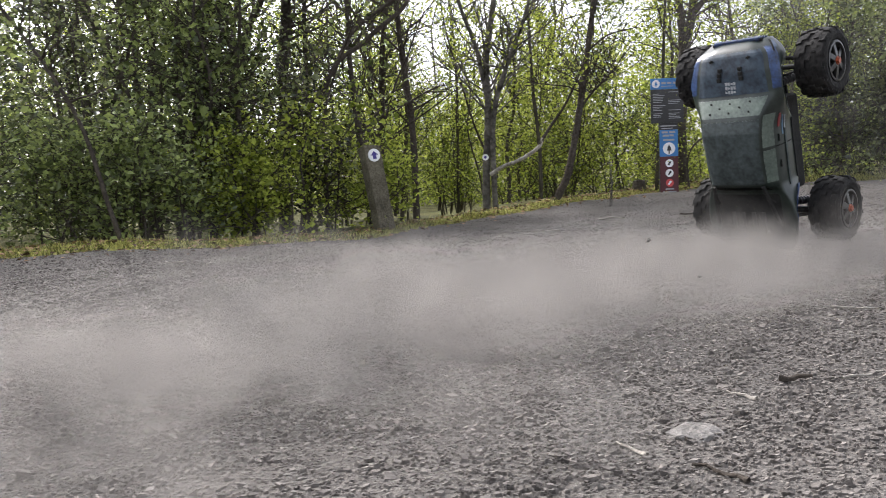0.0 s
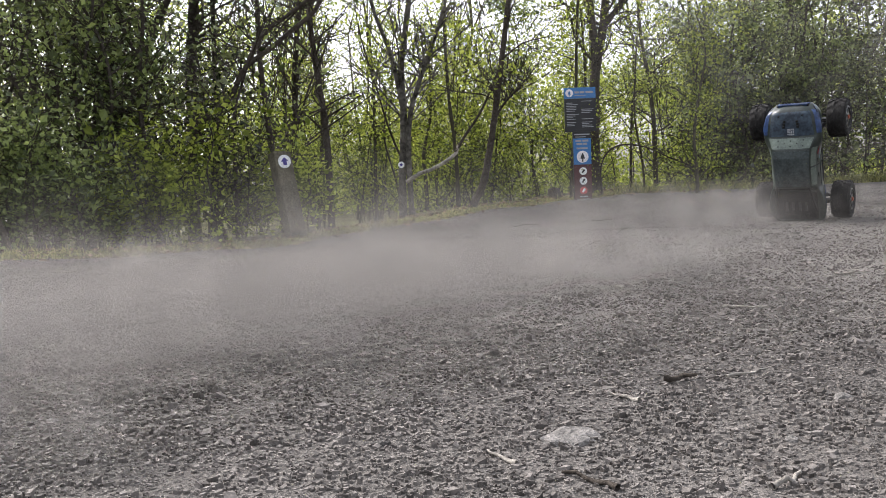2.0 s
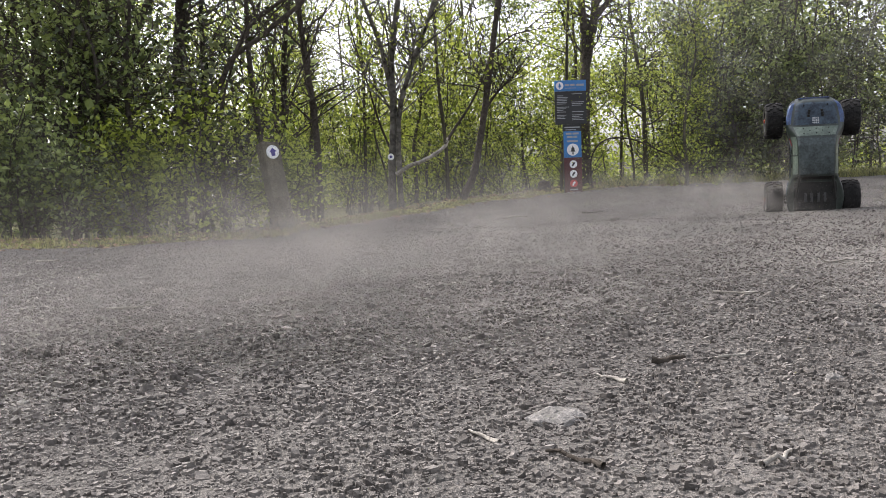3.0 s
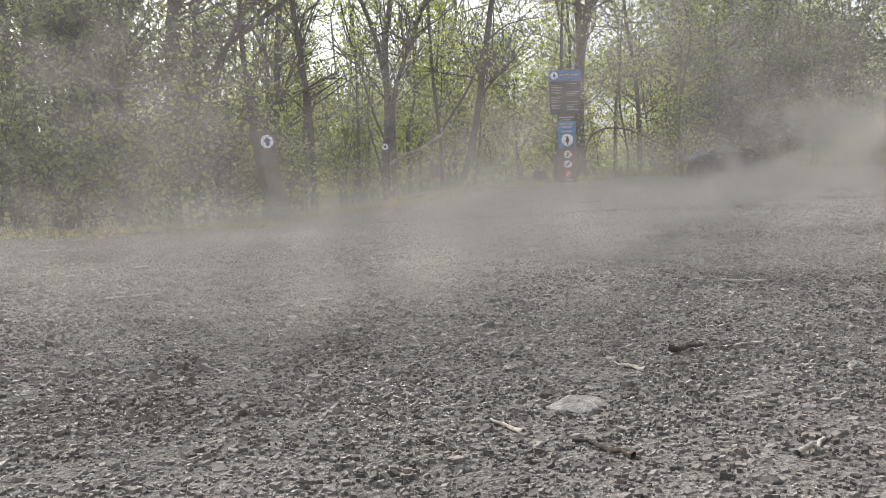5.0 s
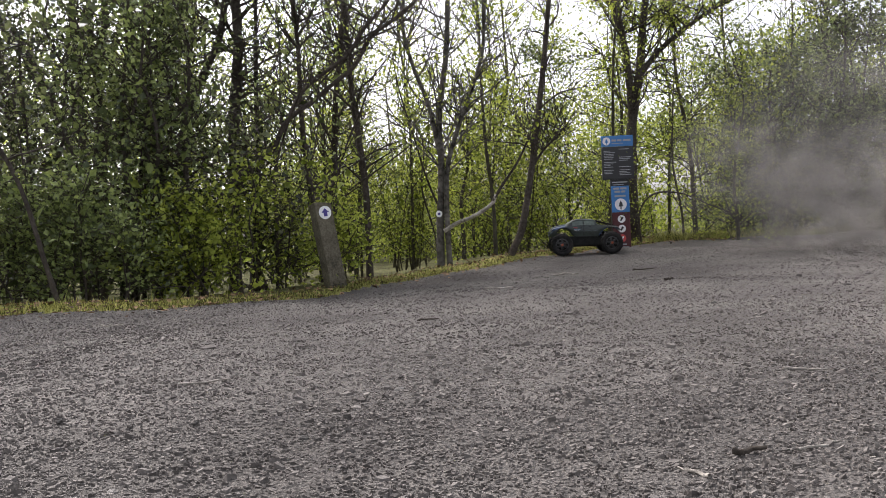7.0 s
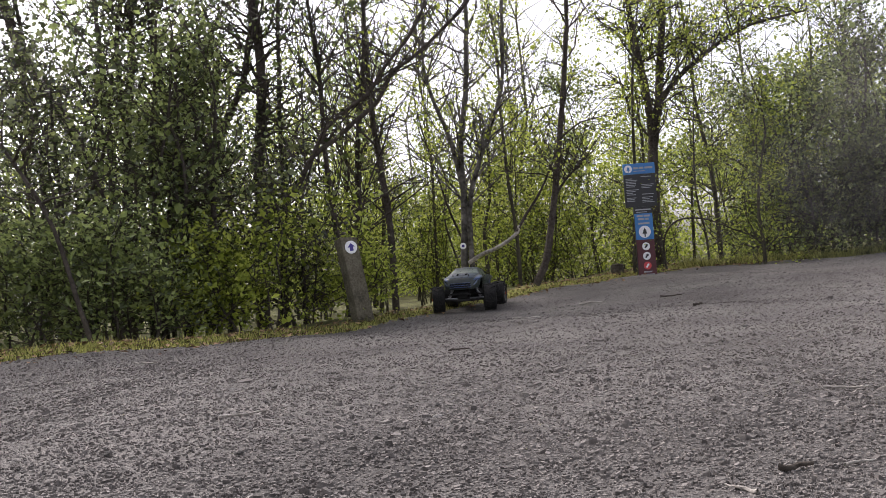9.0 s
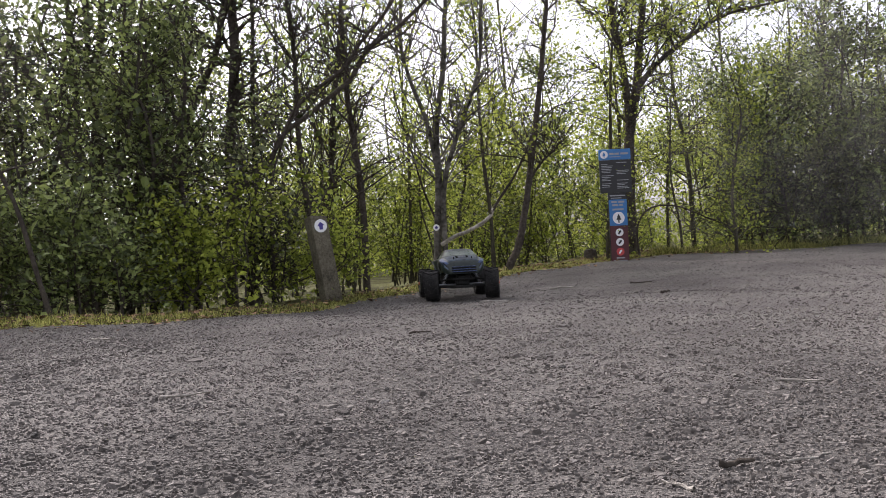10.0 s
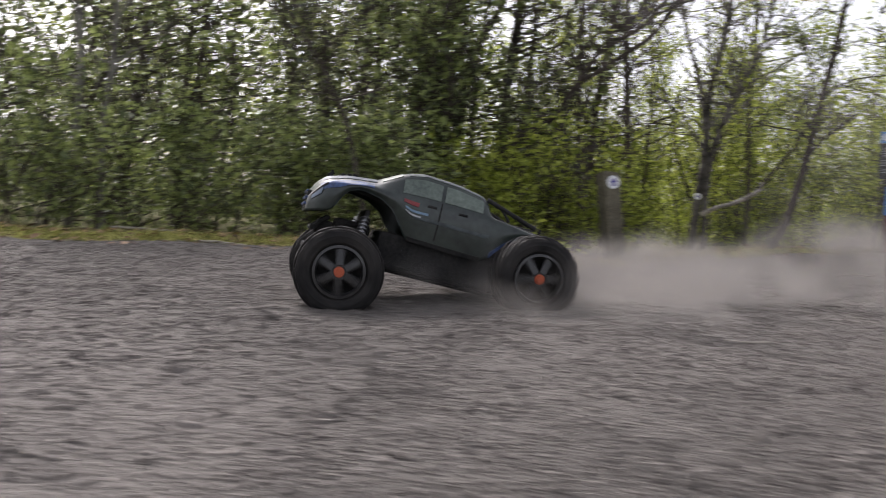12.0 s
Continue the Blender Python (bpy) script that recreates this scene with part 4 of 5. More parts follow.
def make_truck():
    truck = tagged(new("radio_controlled_truck"), "dusty dark-green radio-controlled monster truck with huge black tyres", "toy truck")
    xs = np.linspace(-0.330, 0.334, 120)
    ss = list(np.linspace(0, 5, 26))
    bm = bmesh.new()
    rows = []
    for x in xs:
        left = [bm.verts.new(shell_point(x, s, 1)) for s in ss]
        right = [bm.verts.new(shell_point(x, s, -1)) for s in ss[:-1]]
        rows.append(left + right[::-1])
    for a, b in zip(rows, rows[1:]):
        for j in range(len(a) - 1):
            bm.faces.new([a[j], b[j], b[j + 1], a[j + 1]])
    for e in (rows[0], rows[-1]):
        bm.faces.new(e)
    bmesh.ops.recalc_face_normals(bm, faces=bm.faces)
    body = part("body", bm, M_SHELL, truck, "dusty dark green body shell", True)
    body.modifiers.new("thick", "SOLIDIFY").thickness = 0.0022
    # glazing, roof, bonnet and paint
    for sd in (1, -1):
        part("side_window", shell_patch([-0.090, 0.010], [2.16, 2.86], sd), M_WINDOW, body)
        part("side_window", shell_patch([0.020, 0.118], [2.16, 2.86], sd), M_WINDOW, body)
        part("door_crease", shell_patch([-0.115, 0.08], [0.98, 1.14], sd, 0.003), M_SHELL_ROOF, body)
        part("door_gap", shell_patch([0.014, 0.0175], [0.35, 2.1], sd, 0.0012), M_PLASTIC, body)
        part("sill", shell_patch([-0.105, 0.083], [0.0, 0.2], sd, 0.003), M_PLASTIC, body)
        part("decal", shell_patch([0.072, 0.112], [1.62, 1.84], sd, 0.0015), M_DECAL_RED, body, "dull red decal")
        part("decal", shell_patch([0.045, 0.105], [1.28, 1.40], sd, 0.0015), M_DECAL_BLUE, body, "pale blue decal")
        part("decal", shell_patch([0.062, 0.104], [1.08, 1.16], sd, 0.0035), M_DECAL_PALE, body, "pale grey decal")
        part("door_handle", shell_patch([-0.052, -0.03], [1.74, 1.84], sd, 0.003), M_PLASTIC, body)
        part("door_handle", shell_patch([0.028, 0.05], [1.74, 1.84], sd, 0.003), M_PLASTIC, body)
        # front arch edge: paler roof colour puts the edge's highlight into the paint
        part("arch_lip", shell_patch([0.108, 0.27], [0.0, 0.16], sd, 0.004), M_SHELL_ROOF, body)
        part("arch_lip", shell_patch([-0.315, -0.125], [0.0, 0.3], sd, 0.004), M_SHELL_BLUE, body, "blue-black rear arch edge")
        part("wing_panel", shell_patch([0.19, 0.312], [1.5, 2.75], sd, 0.0012), M_SHELL_BLUE, body, "blue-black front wing")
        part("headlight", shell_patch([0.306, 0.326], [1.25, 1.75], sd, 0.003), M_LAMP, body, "grey-blue headlight decal")
        part("headlight_brow", shell_patch([0.296, 0.328], [1.82, 2.0], sd, 0.0035), M_PLASTIC, body)
        part("windscreen", shell_patch([0.121, 0.172], [3.25, 5], sd), M_WINDOW, body, "dusty pale windscreen")
        part("rear_window", shell_patch([-0.119, -0.105], [3.2, 5], sd), M_PLASTIC, body)
        part("roof_panel", shell_patch([-0.092, 0.108], [3.1, 5], sd, 0.0012), M_SHELL_ROOF, body, "dusty roof")
        part("bonnet", shell_patch([0.183, 0.308], [3.25, 5], sd, 0.0014), M_BONNET, body, "dusty blue-grey bonnet")
        part("bed_cover", shell_patch([-0.300, -0.135], [3.2, 5], sd, 0.0012), M_PLASTIC, body)
        bm = bmesh.new()
        for k in range(3):
            box(bm, (0.012, 0.013, 0.009), (0.232 + k * 0.014, sd * (0.036 - k * 0.002), TOP(0.232 + k * 0.014) + 0.002), 0.002)
        part("bonnet_scoop", bm, M_PLASTIC, body)
        bm = bmesh.new()
        rod(bm, (-0.100, sd * 0.082, 0.211), (-0.235, sd * 0.103, 0.168), 0.006, 10)
        rod(bm, (-0.140, sd * 0.088, 0.199), (-0.165, sd * 0.095, 0.168), 0.004, 8)
        part("bed_bar", bm, M_PLASTIC, body)
        for x in (0.29, -0.26):
            bm = bmesh.new()
            rod(bm, (x, sd * 0.06, TOP(x) - 0.01), (x, sd * 0.06, TOP(x) + 0.014), 0.0035, 8)
            rod(bm, (x - 0.006, sd * 0.06, TOP(x) + 0.007), (x + 0.006, sd * 0.06, TOP(x) + 0.007), 0.0015, 6)
            part("body_post", bm, M_PLASTIC, body)
    bm = bmesh.new()
    for x, y in ((0.162, -0.06), (0.160, 0.0), (0.162, 0.06), (0.148, -0.03), (0.148, 0.03), (0.134, -0.06), (0.134, 0.0), (0.134, 0.06)):
        q = shell_point(x, 5 - abs(y) / CAB(x) * 1.4, 1 if y >= 0 else -1, 0.002)
        rod(bm, q, q + Vector((0, 0, 0.002)), 0.0032, 8)
    tagged(part("screen_holes", bm, M_PLASTIC, body), kind="stuff")
    bm = bmesh.new()
    for k in range(4):
        for r in range(3):
            x = 0.193 + r * 0.0125
            box(bm, (0.0095 if (k + r) % 3 else 0.006, 0.0066, 0.002), (x, -0.0135 + k * 0.009, TOP(x) + 0.0015))
    part("number_panel", bm, M_DECAL_PALE, body, "pale printed block on the bonnet")
    bm = bmesh.new()
    for z, w in ((0.118, 0.15), (0.102, 0.165), (0.087, 0.165)):
        box(bm, (0.012, w, 0.006), (0.334, 0, z), 0.002)
    part("grille", bm, M_SHELL_BLUE, body, "blue-black grille bars")
    bm = bmesh.new()
    box(bm, (0.010, 0.16, 0.046), (0.3315, 0, 0.098), 0.004)
    part("grille_mouth", bm, M_PLASTIC, body, "black grille opening")
    bm = bmesh.new()
    for dy in (-0.05, -0.018, 0.018, 0.05):
        box(bm, (0.05, 0.012, 0.004), (-0.22, dy, TOP(-0.22) + 0.003), 0.001)
    part("bed_slats", bm, M_RIM, body)
    # running gear
    bm = bmesh.new()
    box(bm, (0.40, 0.15, 0.012), (0, 0, -0.022), 0.004)
    box(bm, (0.30, 0.215, 0.09), (-0.005, 0, 0.025), 0.012)
    box(bm, (0.09, 0.09, 0.09), (HALF_BASE - 0.02, 0, 0.03), 0.012)
    box(bm, (0.09, 0.09, 0.09), (-HALF_BASE + 0.02, 0, 0.03), 0.012)
    chassis = part("chassis", bm, M_PLASTIC, truck, "black plastic chassis")
    bm = bmesh.new()
    box(bm, (0.045, 0.12, 0.016), (0.295, 0, -0.012), 0.005)
    box(bm, (0.04, 0.08, 0.06), (0.275, 0, 0.03), 0.008)
    rod(bm, (0.305, -0.07, 0.035), (0.305, 0.07, 0.035), 0.007, 8)
    rod(bm, (0.305, -0.055, 0.035), (0.27, -0.04, 0.07), 0.006, 8)
    rod(bm, (0.305, 0.055, 0.035), (0.27, 0.04, 0.07), 0.006, 8)
    part("front_bumper", bm, M_PLASTIC, truck)
    bm = bmesh.new()
    box(bm, (0.07, 0.13, 0.022), (-0.295, 0, 0.0), 0.006)
    box(bm, (0.018, 0.15, 0.05), (-0.332, 0, 0.03), 0.006)
    part("rear_bumper", bm, M_PLASTIC, truck)
    for sx in (1, -1):
        bm = bmesh.new()
        box(bm, (0.012, 0.16, 0.07), (sx * (HALF_BASE - 0.045), 0, 0.075), 0.006)
        part("shock_tower", bm, M_PLASTIC, truck)
        for sd in (1, -1):
            bm = bmesh.new()
            for dx in (-0.032, 0.032):
                rod(bm, (sx * HALF_BASE + dx, sd * 0.05, -0.012), (sx * HALF_BASE + dx * 0.4, sd * 0.165, -0.012), 0.007, 8)
            rod(bm, (sx * HALF_BASE, sd * 0.05, 0.04), (sx * HALF_BASE, sd * 0.165, 0.025), 0.005, 8)
            box(bm, (0.022, 0.022, 0.06), (sx * HALF_BASE, sd * 0.168, 0.004), 0.004)
            part("suspension_arm", bm, M_PLASTIC, truck)
            bm = bmesh.new()
            rod(bm, (sx * (HALF_BASE - 0.03), sd * 0.13, -0.005), (sx * (HALF_BASE - 0.045), sd * 0.075, 0.105), 0.006, 10)
            for k in range(9):
                c = Vector((sx * (HALF_BASE - 0.032 - k * 0.0012), sd * (0.122 - k * 0.0045), 0.012 + k * 0.009))
                rod(bm, c, c + Vector((0, -0.0013 * sd, 0.0028)), 0.013, 12)
            part("shock_absorber", bm, M_STEEL, truck, "coil-sprung shock absorber")
            bm = bmesh.new()
            rod(bm, (sx * HALF_BASE, sd * 0.03, 0.0), (sx * HALF_BASE, sd * 0.19, 0.0), 0.006, 8)
            part("drive_shaft", bm, M_STEEL, truck)
    wheels = {}
    for k, sx, sd in (("FL", 1, 1), ("FR", 1, -1), ("RL", -1, 1), ("RR", -1, -1)):
        wheels[k] = make_wheel(truck, sx * HALF_BASE, sd * HALF_TRACK)
    return truck, wheels


truck, wheels = make_truck()


# ---- dust ----
scene.cycles.transparent_max_bounces = 96

def dust_material():
    m = bpy.data.materials.new("airborne_dust")
    m.use_nodes = True
    n, l = m.node_tree.nodes, m.node_tree.links
    b, out = n["Principled BSDF"], n["Material Output"]
    b.inputs["Roughness"].default_value, b.inputs["Specular IOR Level"].default_value = 1.0, 0.0
    geo, ramp = n.new("ShaderNodeNewGeometry"), n.new("ShaderNodeValToRGB")
    ramp.color_ramp.elements[0].color, ramp.color_ramp.elements[1].color = (0.31, 0.291, 0.272, 1), (0.375, 0.354, 0.331, 1)
    l.new(geo.outputs["Random Per Island"], ramp.inputs["Fac"])
    l.new(ramp.outputs["Color"], b.inputs["Base Color"])
    tl, both, tr, mx = n.new("ShaderNodeBsdfTranslucent"), n.new("ShaderNodeMixShader"), n.new("ShaderNodeBsdfTransparent"), n.new("ShaderNodeMixShader")
    l.new(ramp.outputs["Color"], tl.inputs["Color"])
    both.inputs["Fac"].default_value = 0.6
    l.new(b.outputs[0], both.inputs[1])
    l.new(tl.outputs[0], both.inputs[2])
    at, tc, nz, rp, mu = n.new("ShaderNodeAttribute"), n.new("ShaderNodeTexCoord"), n.new("ShaderNodeTexNoise"), n.new("ShaderNodeMapRange"), n.new("ShaderNodeMath")
    at.attribute_name = "thickness"
    nz.inputs["Scale"].default_value, nz.inputs["Detail"].default_value = 7.0, 4
    rp.inputs["From Min"].default_value, rp.inputs["From Max"].default_value = 0.38, 0.66
    rp.inputs["To Min"].default_value = 0.08
    mu.operation = "MULTIPLY"
    l.new(tc.outputs["Object"], nz.inputs["Vector"])
    l.new(nz.outputs["Fac"], rp.inputs["Value"])
    l.new(at.outputs["Fac"], mu.inputs[0])
    l.new(rp.outputs["Result"], mu.inputs[1])
    l.new(mu.outputs[0], mx.inputs["Fac"])
    l.new(tr.outputs[0], mx.inputs[1])
    l.new(both.outputs[0], mx.inputs[2])
    l.new(mx.outputs[0], out.inputs["Surface"])
    return m


M_DUST = dust_material()


def puff_mesh(size, count, wisp, thick, seed, blobs=12, lie=0.0):
    """A billowing heap of thin round wisps of dust, each thinning out towards its rim."""
    rng = np.random.default_rng(seed)
    s = np.array(size)
    heart = rng.normal(0, 0.75, (blobs, 3))
    wide = rng.uniform(0.25, 0.75, blobs)
    k = rng.integers(0, blobs, count)
    c = (heart[k] + rng.normal(0, 1, (count, 3)) * wide[k][:, None]) * s
    face = rng.normal(0, 0.38, (count, 3)) + np.array([0, -1, lie])
    face /= np.linalg.norm(face, axis=1)[:, None]
    a = np.cross(face, rng.normal(size=(count, 3)))
    a /= np.linalg.norm(a, axis=1)[:, None]
    b = np.cross(face, a)
    r = (wisp * rng.uniform(0.5, 1.5, count))[:, None]
    ring = np.linspace(0, 2 * np.pi, 12, endpoint=False)
    flat = np.array([1.0, 1.0, 0.75])
    rows = [c] + [c + (a * np.cos(q) + b * np.sin(q)) * r * 0.5 * flat for q in ring] + [c + (a * np.cos(q) + b * np.sin(q)) * r * flat for q in ring]
    v = np.stack(rows, 1).reshape(-1, 3)
    tri = []
    for i in range(12):
        j = (i + 1) % 12
        tri += [[0, 1 + i, 1 + j], [1 + i, 13 + i, 13 + j], [1 + i, 13 + j, 1 + j]]
    f = np.concatenate([np.arange(count)[:, None] * 25 + np.array([q]) for q in tri], 0)
    ob = raw("dust_puff", v, f, M_DUST, smooth=True)
    me = ob.data
    at = me.attributes.new("thickness", "FLOAT", "POINT")
    at.data.foreach_set("value", np.tile(np.array([thick] + [thick * 0.42] * 12 + [0.0] * 12, np.float32), count))
    bpy.data.objects.remove(ob)
    return me


PUFF = {
    "track": [puff_mesh((0.21, 0.14, 0.040), 46, 0.095, 0.25, 1, 14), puff_mesh((0.20, 0.15, 0.045), 46, 0.095, 0.25, 2, 14), puff_mesh((0.22, 0.14, 0.038), 42, 0.10, 0.25, 23, 13)],
    "burst": [puff_mesh((0.15, 0.15, 0.06), 40, 0.09, 0.30, 3)],
    "plume": [puff_mesh((0.50, 0.45, 0.25), 46, 0.28, 0.31, 4, lie=0.7), puff_mesh((0.55, 0.5, 0.36), 46, 0.30, 0.29, 5, lie=0.7)],
    "veil": [puff_mesh((0.50, 0.30, 0.34), 24, 0.40, 0.16, 6, 20, 0.45), puff_mesh((0.50, 0.30, 0.34), 24, 0.40, 0.16, 7, 20, 0.45)],
    "trail": [puff_mesh((0.13, 0.11, 0.05), 34, 0.075, 0.34, 8), puff_mesh((0.17, 0.14, 0.07), 40, 0.09, 0.32, 9)],
    "low": [puff_mesh((0.50, 0.34, 0.10), 30, 0.26, 0.14, 21, 18, 0.7), puff_mesh((0.46, 0.36, 0.09), 30, 0.26, 0.14, 22, 18, 0.7)],
    "haze": [puff_mesh((0.8, 0.6, 0.7), 34, 0.55, 0.12, 10, 30)],
}
DUST_ROWS = []


def cloud(name, label, puffs):
    """puffs: kind, rows of (seconds, x, y, z)."""
    root = tagged(new(name), label, "dust")
    rng = random.Random(len(name))
    for i, (kind, rows) in enumerate(puffs):
        me = PUFF[kind][i % len(PUFF[kind])]
        ob = new("dust_puff", me)
        ob.parent = root
        tagged(ob, kind="stuff")
        turn = rng.uniform(-25, 25) + (180 if rng.random() < 0.5 else 0)
        DUST_ROWS.append((ob, [(t, pose(x, y, z, 0, 0, turn)) for t, x, y, z in rows]))
    return root


# thrown up along the track before the clip begins: drifts aside and settles
A = []
for row, back in enumerate((-0.33, -0.13, 0.12, 0.46)):
    for i in range(11):
        x = -1.35 + 0.215 * i - 0.13 * row + (0.1 if row % 2 else 0.0)
        y = 2.20 + 0.98 * x + back + 0.05 * math.sin(i * 2.3 + row)
        if row == 3 and i < 4:
            continue
        g = float(lift(x, y))
        z = g + (0.025, 0.045, 0.055, 0.05)[row] + 0.015 * math.sin(i * 1.7 + row * 2)
        ends = 0.5 + 1.9 * ((i * 0.38 + row * 0.29) % 1)
        far = 0.10 + 0.12 * ends
        A.append(("track", [(0, x, y, z), (ends, x - far, y + 0.05 * ends, z + 0.015), (ends + 0.9, x - far - 0.2, y + 0.1 * ends, g - 0.06), (ends + 1.6, x - far - 0.3, y + 0.15 * ends, g - 0.5), (12, x - far, y, g - 0.6)]))
for x, y in ((-0.85, 1.9), (-0.35, 2.1), (0.1, 2.7), (-0.75, 1.5), (0.6, 3.4), (-0.4, 1.65), (1.1, 4.1)):
    g = float(lift(x, y))
    A.append(("low", [(0, x + 0.3, y, g - 0.6), (0.5, x + 0.3, y, g - 0.4), (1.6, x, y, g + 0.03), (2.6, x - 0.2, y + 0.05, g + 0.07), (3.6, x - 0.3, y + 0.1, g + 0.05), (4.8, x - 0.3, y + 0.2, g - 0.6), (12, x - 0.3, y + 0.2, g - 0.7)]))
cloud("dust_cloud_on_track", "low drifting cloud of pale brown dust over the gravel", A)

# kicked up by the truck as it drops and drives off
C = []
for i, (t0, x, y) in enumerate([(0.4, 1.6, 4.6), (0.9, 1.9, 5.0), (1.6, 2.1, 5.1), (2.4, 2.0, 4.95), (2.6, 2.25, 5.2), (2.75, 2.45, 5.3), (2.9, 2.3, 5.15), (3.0, 2.1, 5.2)]):
    C.append(("burst", [(0, x, y, -0.6 if t0 else 0.05), *([(t0, x, y, -0.35)] if t0 else []), (t0 + 0.25, x, y - 0.05, 0.07), (t0 + 1.0, x - 0.2, y - 0.05, 0.16), (t0 + 2.2, x - 0.3, y, 0.2), (t0 + 3.2, x + 0.4, y + 0.2, -0.5), (12, x + 0.4, y + 0.2, -0.6)]))
for i, (t0, x, y, z) in enumerate([(3.3, 2.5, 5.9, 0.35), (3.5, 2.9, 6.2, 0.4), (3.7, 3.1, 6.6, 0.5), (3.9, 2.6, 6.8, 0.45), (4.1, 3.4, 7.0, 0.7), (4.3, 3.7, 7.3, 1.0), (4.6, 3.2, 7.6, 0.6), (4.9, 2.7, 7.4, 0.45), (5.2, 2.3, 7.3, 0.55), (5.6, 2.0, 7.0, 0.7), (5.0, 3.6, 7.7, 1.4), (5.4, 3.0, 7.8, 1.5)]):
    C.append(("plume", [(0, x, y, -1.6), (t0 - 0.3, x, y, -1.6), (t0 + 0.7, x, y, z * 0.3), (t0 + 1.6, x + 0.1, y, z * 0.55), (6.5, x + 0.35, y, z), (7.2, x + 0.6, y + 0.1, z * 1.1), (8.6, x + 3.6, y + 0.3, z * 1.5), (10, x + 6.5, y + 0.5, z * 1.6), (12, x + 9, y + 0.8, z * 1.7)]))
cloud("dust_plume", "thick pale dust plume thrown up by the spinning wheels", C)

# dust blown past the camera
B = []
for i, (x, y, z) in enumerate([(-1.2, 2.6, 0.42), (-0.35, 2.5, 0.45), (0.45, 2.6, 0.45), (1.2, 2.6, 0.45), (-0.8, 3.2, 0.75), (0.4, 3.2, 0.8), (1.5, 3.2, 0.7), (0.0, 3.6, 0.3), (-1.0, 3.6, 0.3)]):
    B.append(("veil", [(0, x - 0.5, y, -1.7), (3.3, x - 0.5, y, -1.7), (4.4, x - 0.2, y, z * 0.8), (5.0, x, y, z), (5.5, x + 0.95, y + 0.2, z), (6.1, x + 1.8, y + 0.3, z + 0.05), (6.6, x + 3.1, y + 0.4, z + 0.1), (7.0, x + 5.2, y + 0.4, z + 0.1), (12, x + 9, y, z)]))
for i, (x, y) in enumerate([(-0.9, 3.2), (-0.2, 3.0), (0.5, 3.3), (1.2, 3.6), (-0.6, 4.2), (0.3, 4.3), (1.2, 4.6), (2.0, 4.4), (0.6, 5.2), (1.7, 5.4), (-1.1, 1.9), (-0.5, 1.7), (0.1, 1.9), (-1.3, 2.5), (-0.2, 2.4), (0.6, 2.5), (2.4, 5.2), (2.9, 5.8), (2.2, 6.2)]):
    g = float(lift(x, y)) * 0.7
    B.append(("low", [(0, x - 0.3, y, -0.9), (3.4, x - 0.3, y, -0.8), (4.5, x - 0.15, y, g + 0.02), (5.0, x, y, g + 0.06), (5.5, x + 0.95, y, g + 0.07), (6.1, x + 1.6, y + 0.1, g + 0.08), (6.6, x + 2.4, y + 0.2, 0.2), (7.0, x + 3.8, y + 0.3, 0.2), (12, x + 8, y + 0.5, 0.2)]))
cloud("dust_veil", "thin veil of drifting pale dust", B)

# the trail of the last run
D = []
TRAIL = [(10.4, 0.0, 5.85), (10.6, 0.05, 5.6), (10.75, 0.05, 5.3), (10.9, 0.0, 5.0), (11.0, -0.02, 4.8), (11.1, -0.08, 4.6), (11.2, -0.15, 4.4), (11.3, -0.2, 4.2), (11.4, -0.28, 3.95), (11.5, -0.38, 3.72), (11.58, -0.45, 3.5), (11.66, -0.57, 3.25), (11.74, -0.70, 3.05),
         (11.8, -0.84, 2.9), (11.86, -0.97, 2.78), (11.92, -1.1, 2.7), (11.88, -1.22, 2.64), (11.90, -1.26, 2.52), (11.93, -1.33, 2.46), (11.84, -1.08, 2.57), (11.8, -0.97, 2.66), (11.86, -1.18, 2.16), (11.83, -1.08, 2.22), (11.88, -1.3, 2.2), (11.8, -0.98, 2.32)]
for i, (t0, x, y) in enumerate(TRAIL):
    D.append(("trail", [(0, x, y, -0.5), (t0 - 0.12, x, y, -0.4), (t0 + 0.1, x + 0.1, y, 0.06), (t0 + 0.5, x + 0.42, y + 0.05, 0.16), (t0 + 1.0, x + 0.75, y + 0.1, 0.22), (12.8, x + 1.1, y + 0.15, 0.25)]))
    if i % 2 and i < 15:
        D.append(("trail", [(0, x, y, -0.5), (t0 - 0.05, x, y, -0.4), (t0 + 0.2, x + 0.15, y + 0.1, 0.12), (t0 + 0.6, x + 0.55, y + 0.15, 0.26), (12.8, x + 1.2, y + 0.2, 0.42)]))
for t0, x, y, z in ((10.9, 0.1, 5.2, 0.55), (11.1, 0.0, 4.7, 0.5)):
    D.append(("haze", [(0, x, y, -1.9), (t0, x, y, -1.7), (t0 + 0.7, x + 0.15, y, z * 0.6), (12, x + 0.3, y, z)]))
cloud("dust_trail", "fresh rolling dust trail behind the truck", D)

# what is left of it hanging before the far trees
H = [("haze", [(0, 3.6, 8.2, -2.6), (3.4, 3.6, 8.2, -2.4), (5.4, 3.4, 8.2, 1.0), (8.8, 2.6, 8.3, 1.8), (12, 2.2, 8.4, 2.2)]),
     ("haze", [(0, 4.2, 7.8, -2.6), (3.4, 4.2, 7.8, -2.4), (5.6, 4.2, 7.8, 1.0), (8.8, 4.6, 8.0, 1.1), (12, 5.2, 8.4, 1.1)]),
     ("haze", [(0, 2.4, 5.6, 0.7), (2.5, 2.6, 5.9, 0.8), (5, 3.2, 6.8, 1.1), (9, 4.2, 8.0, 0.5), (12, 5.0, 8.4, 0.4)])]
cloud("dust_haze", "faint haze of dust hanging before the trees", H)

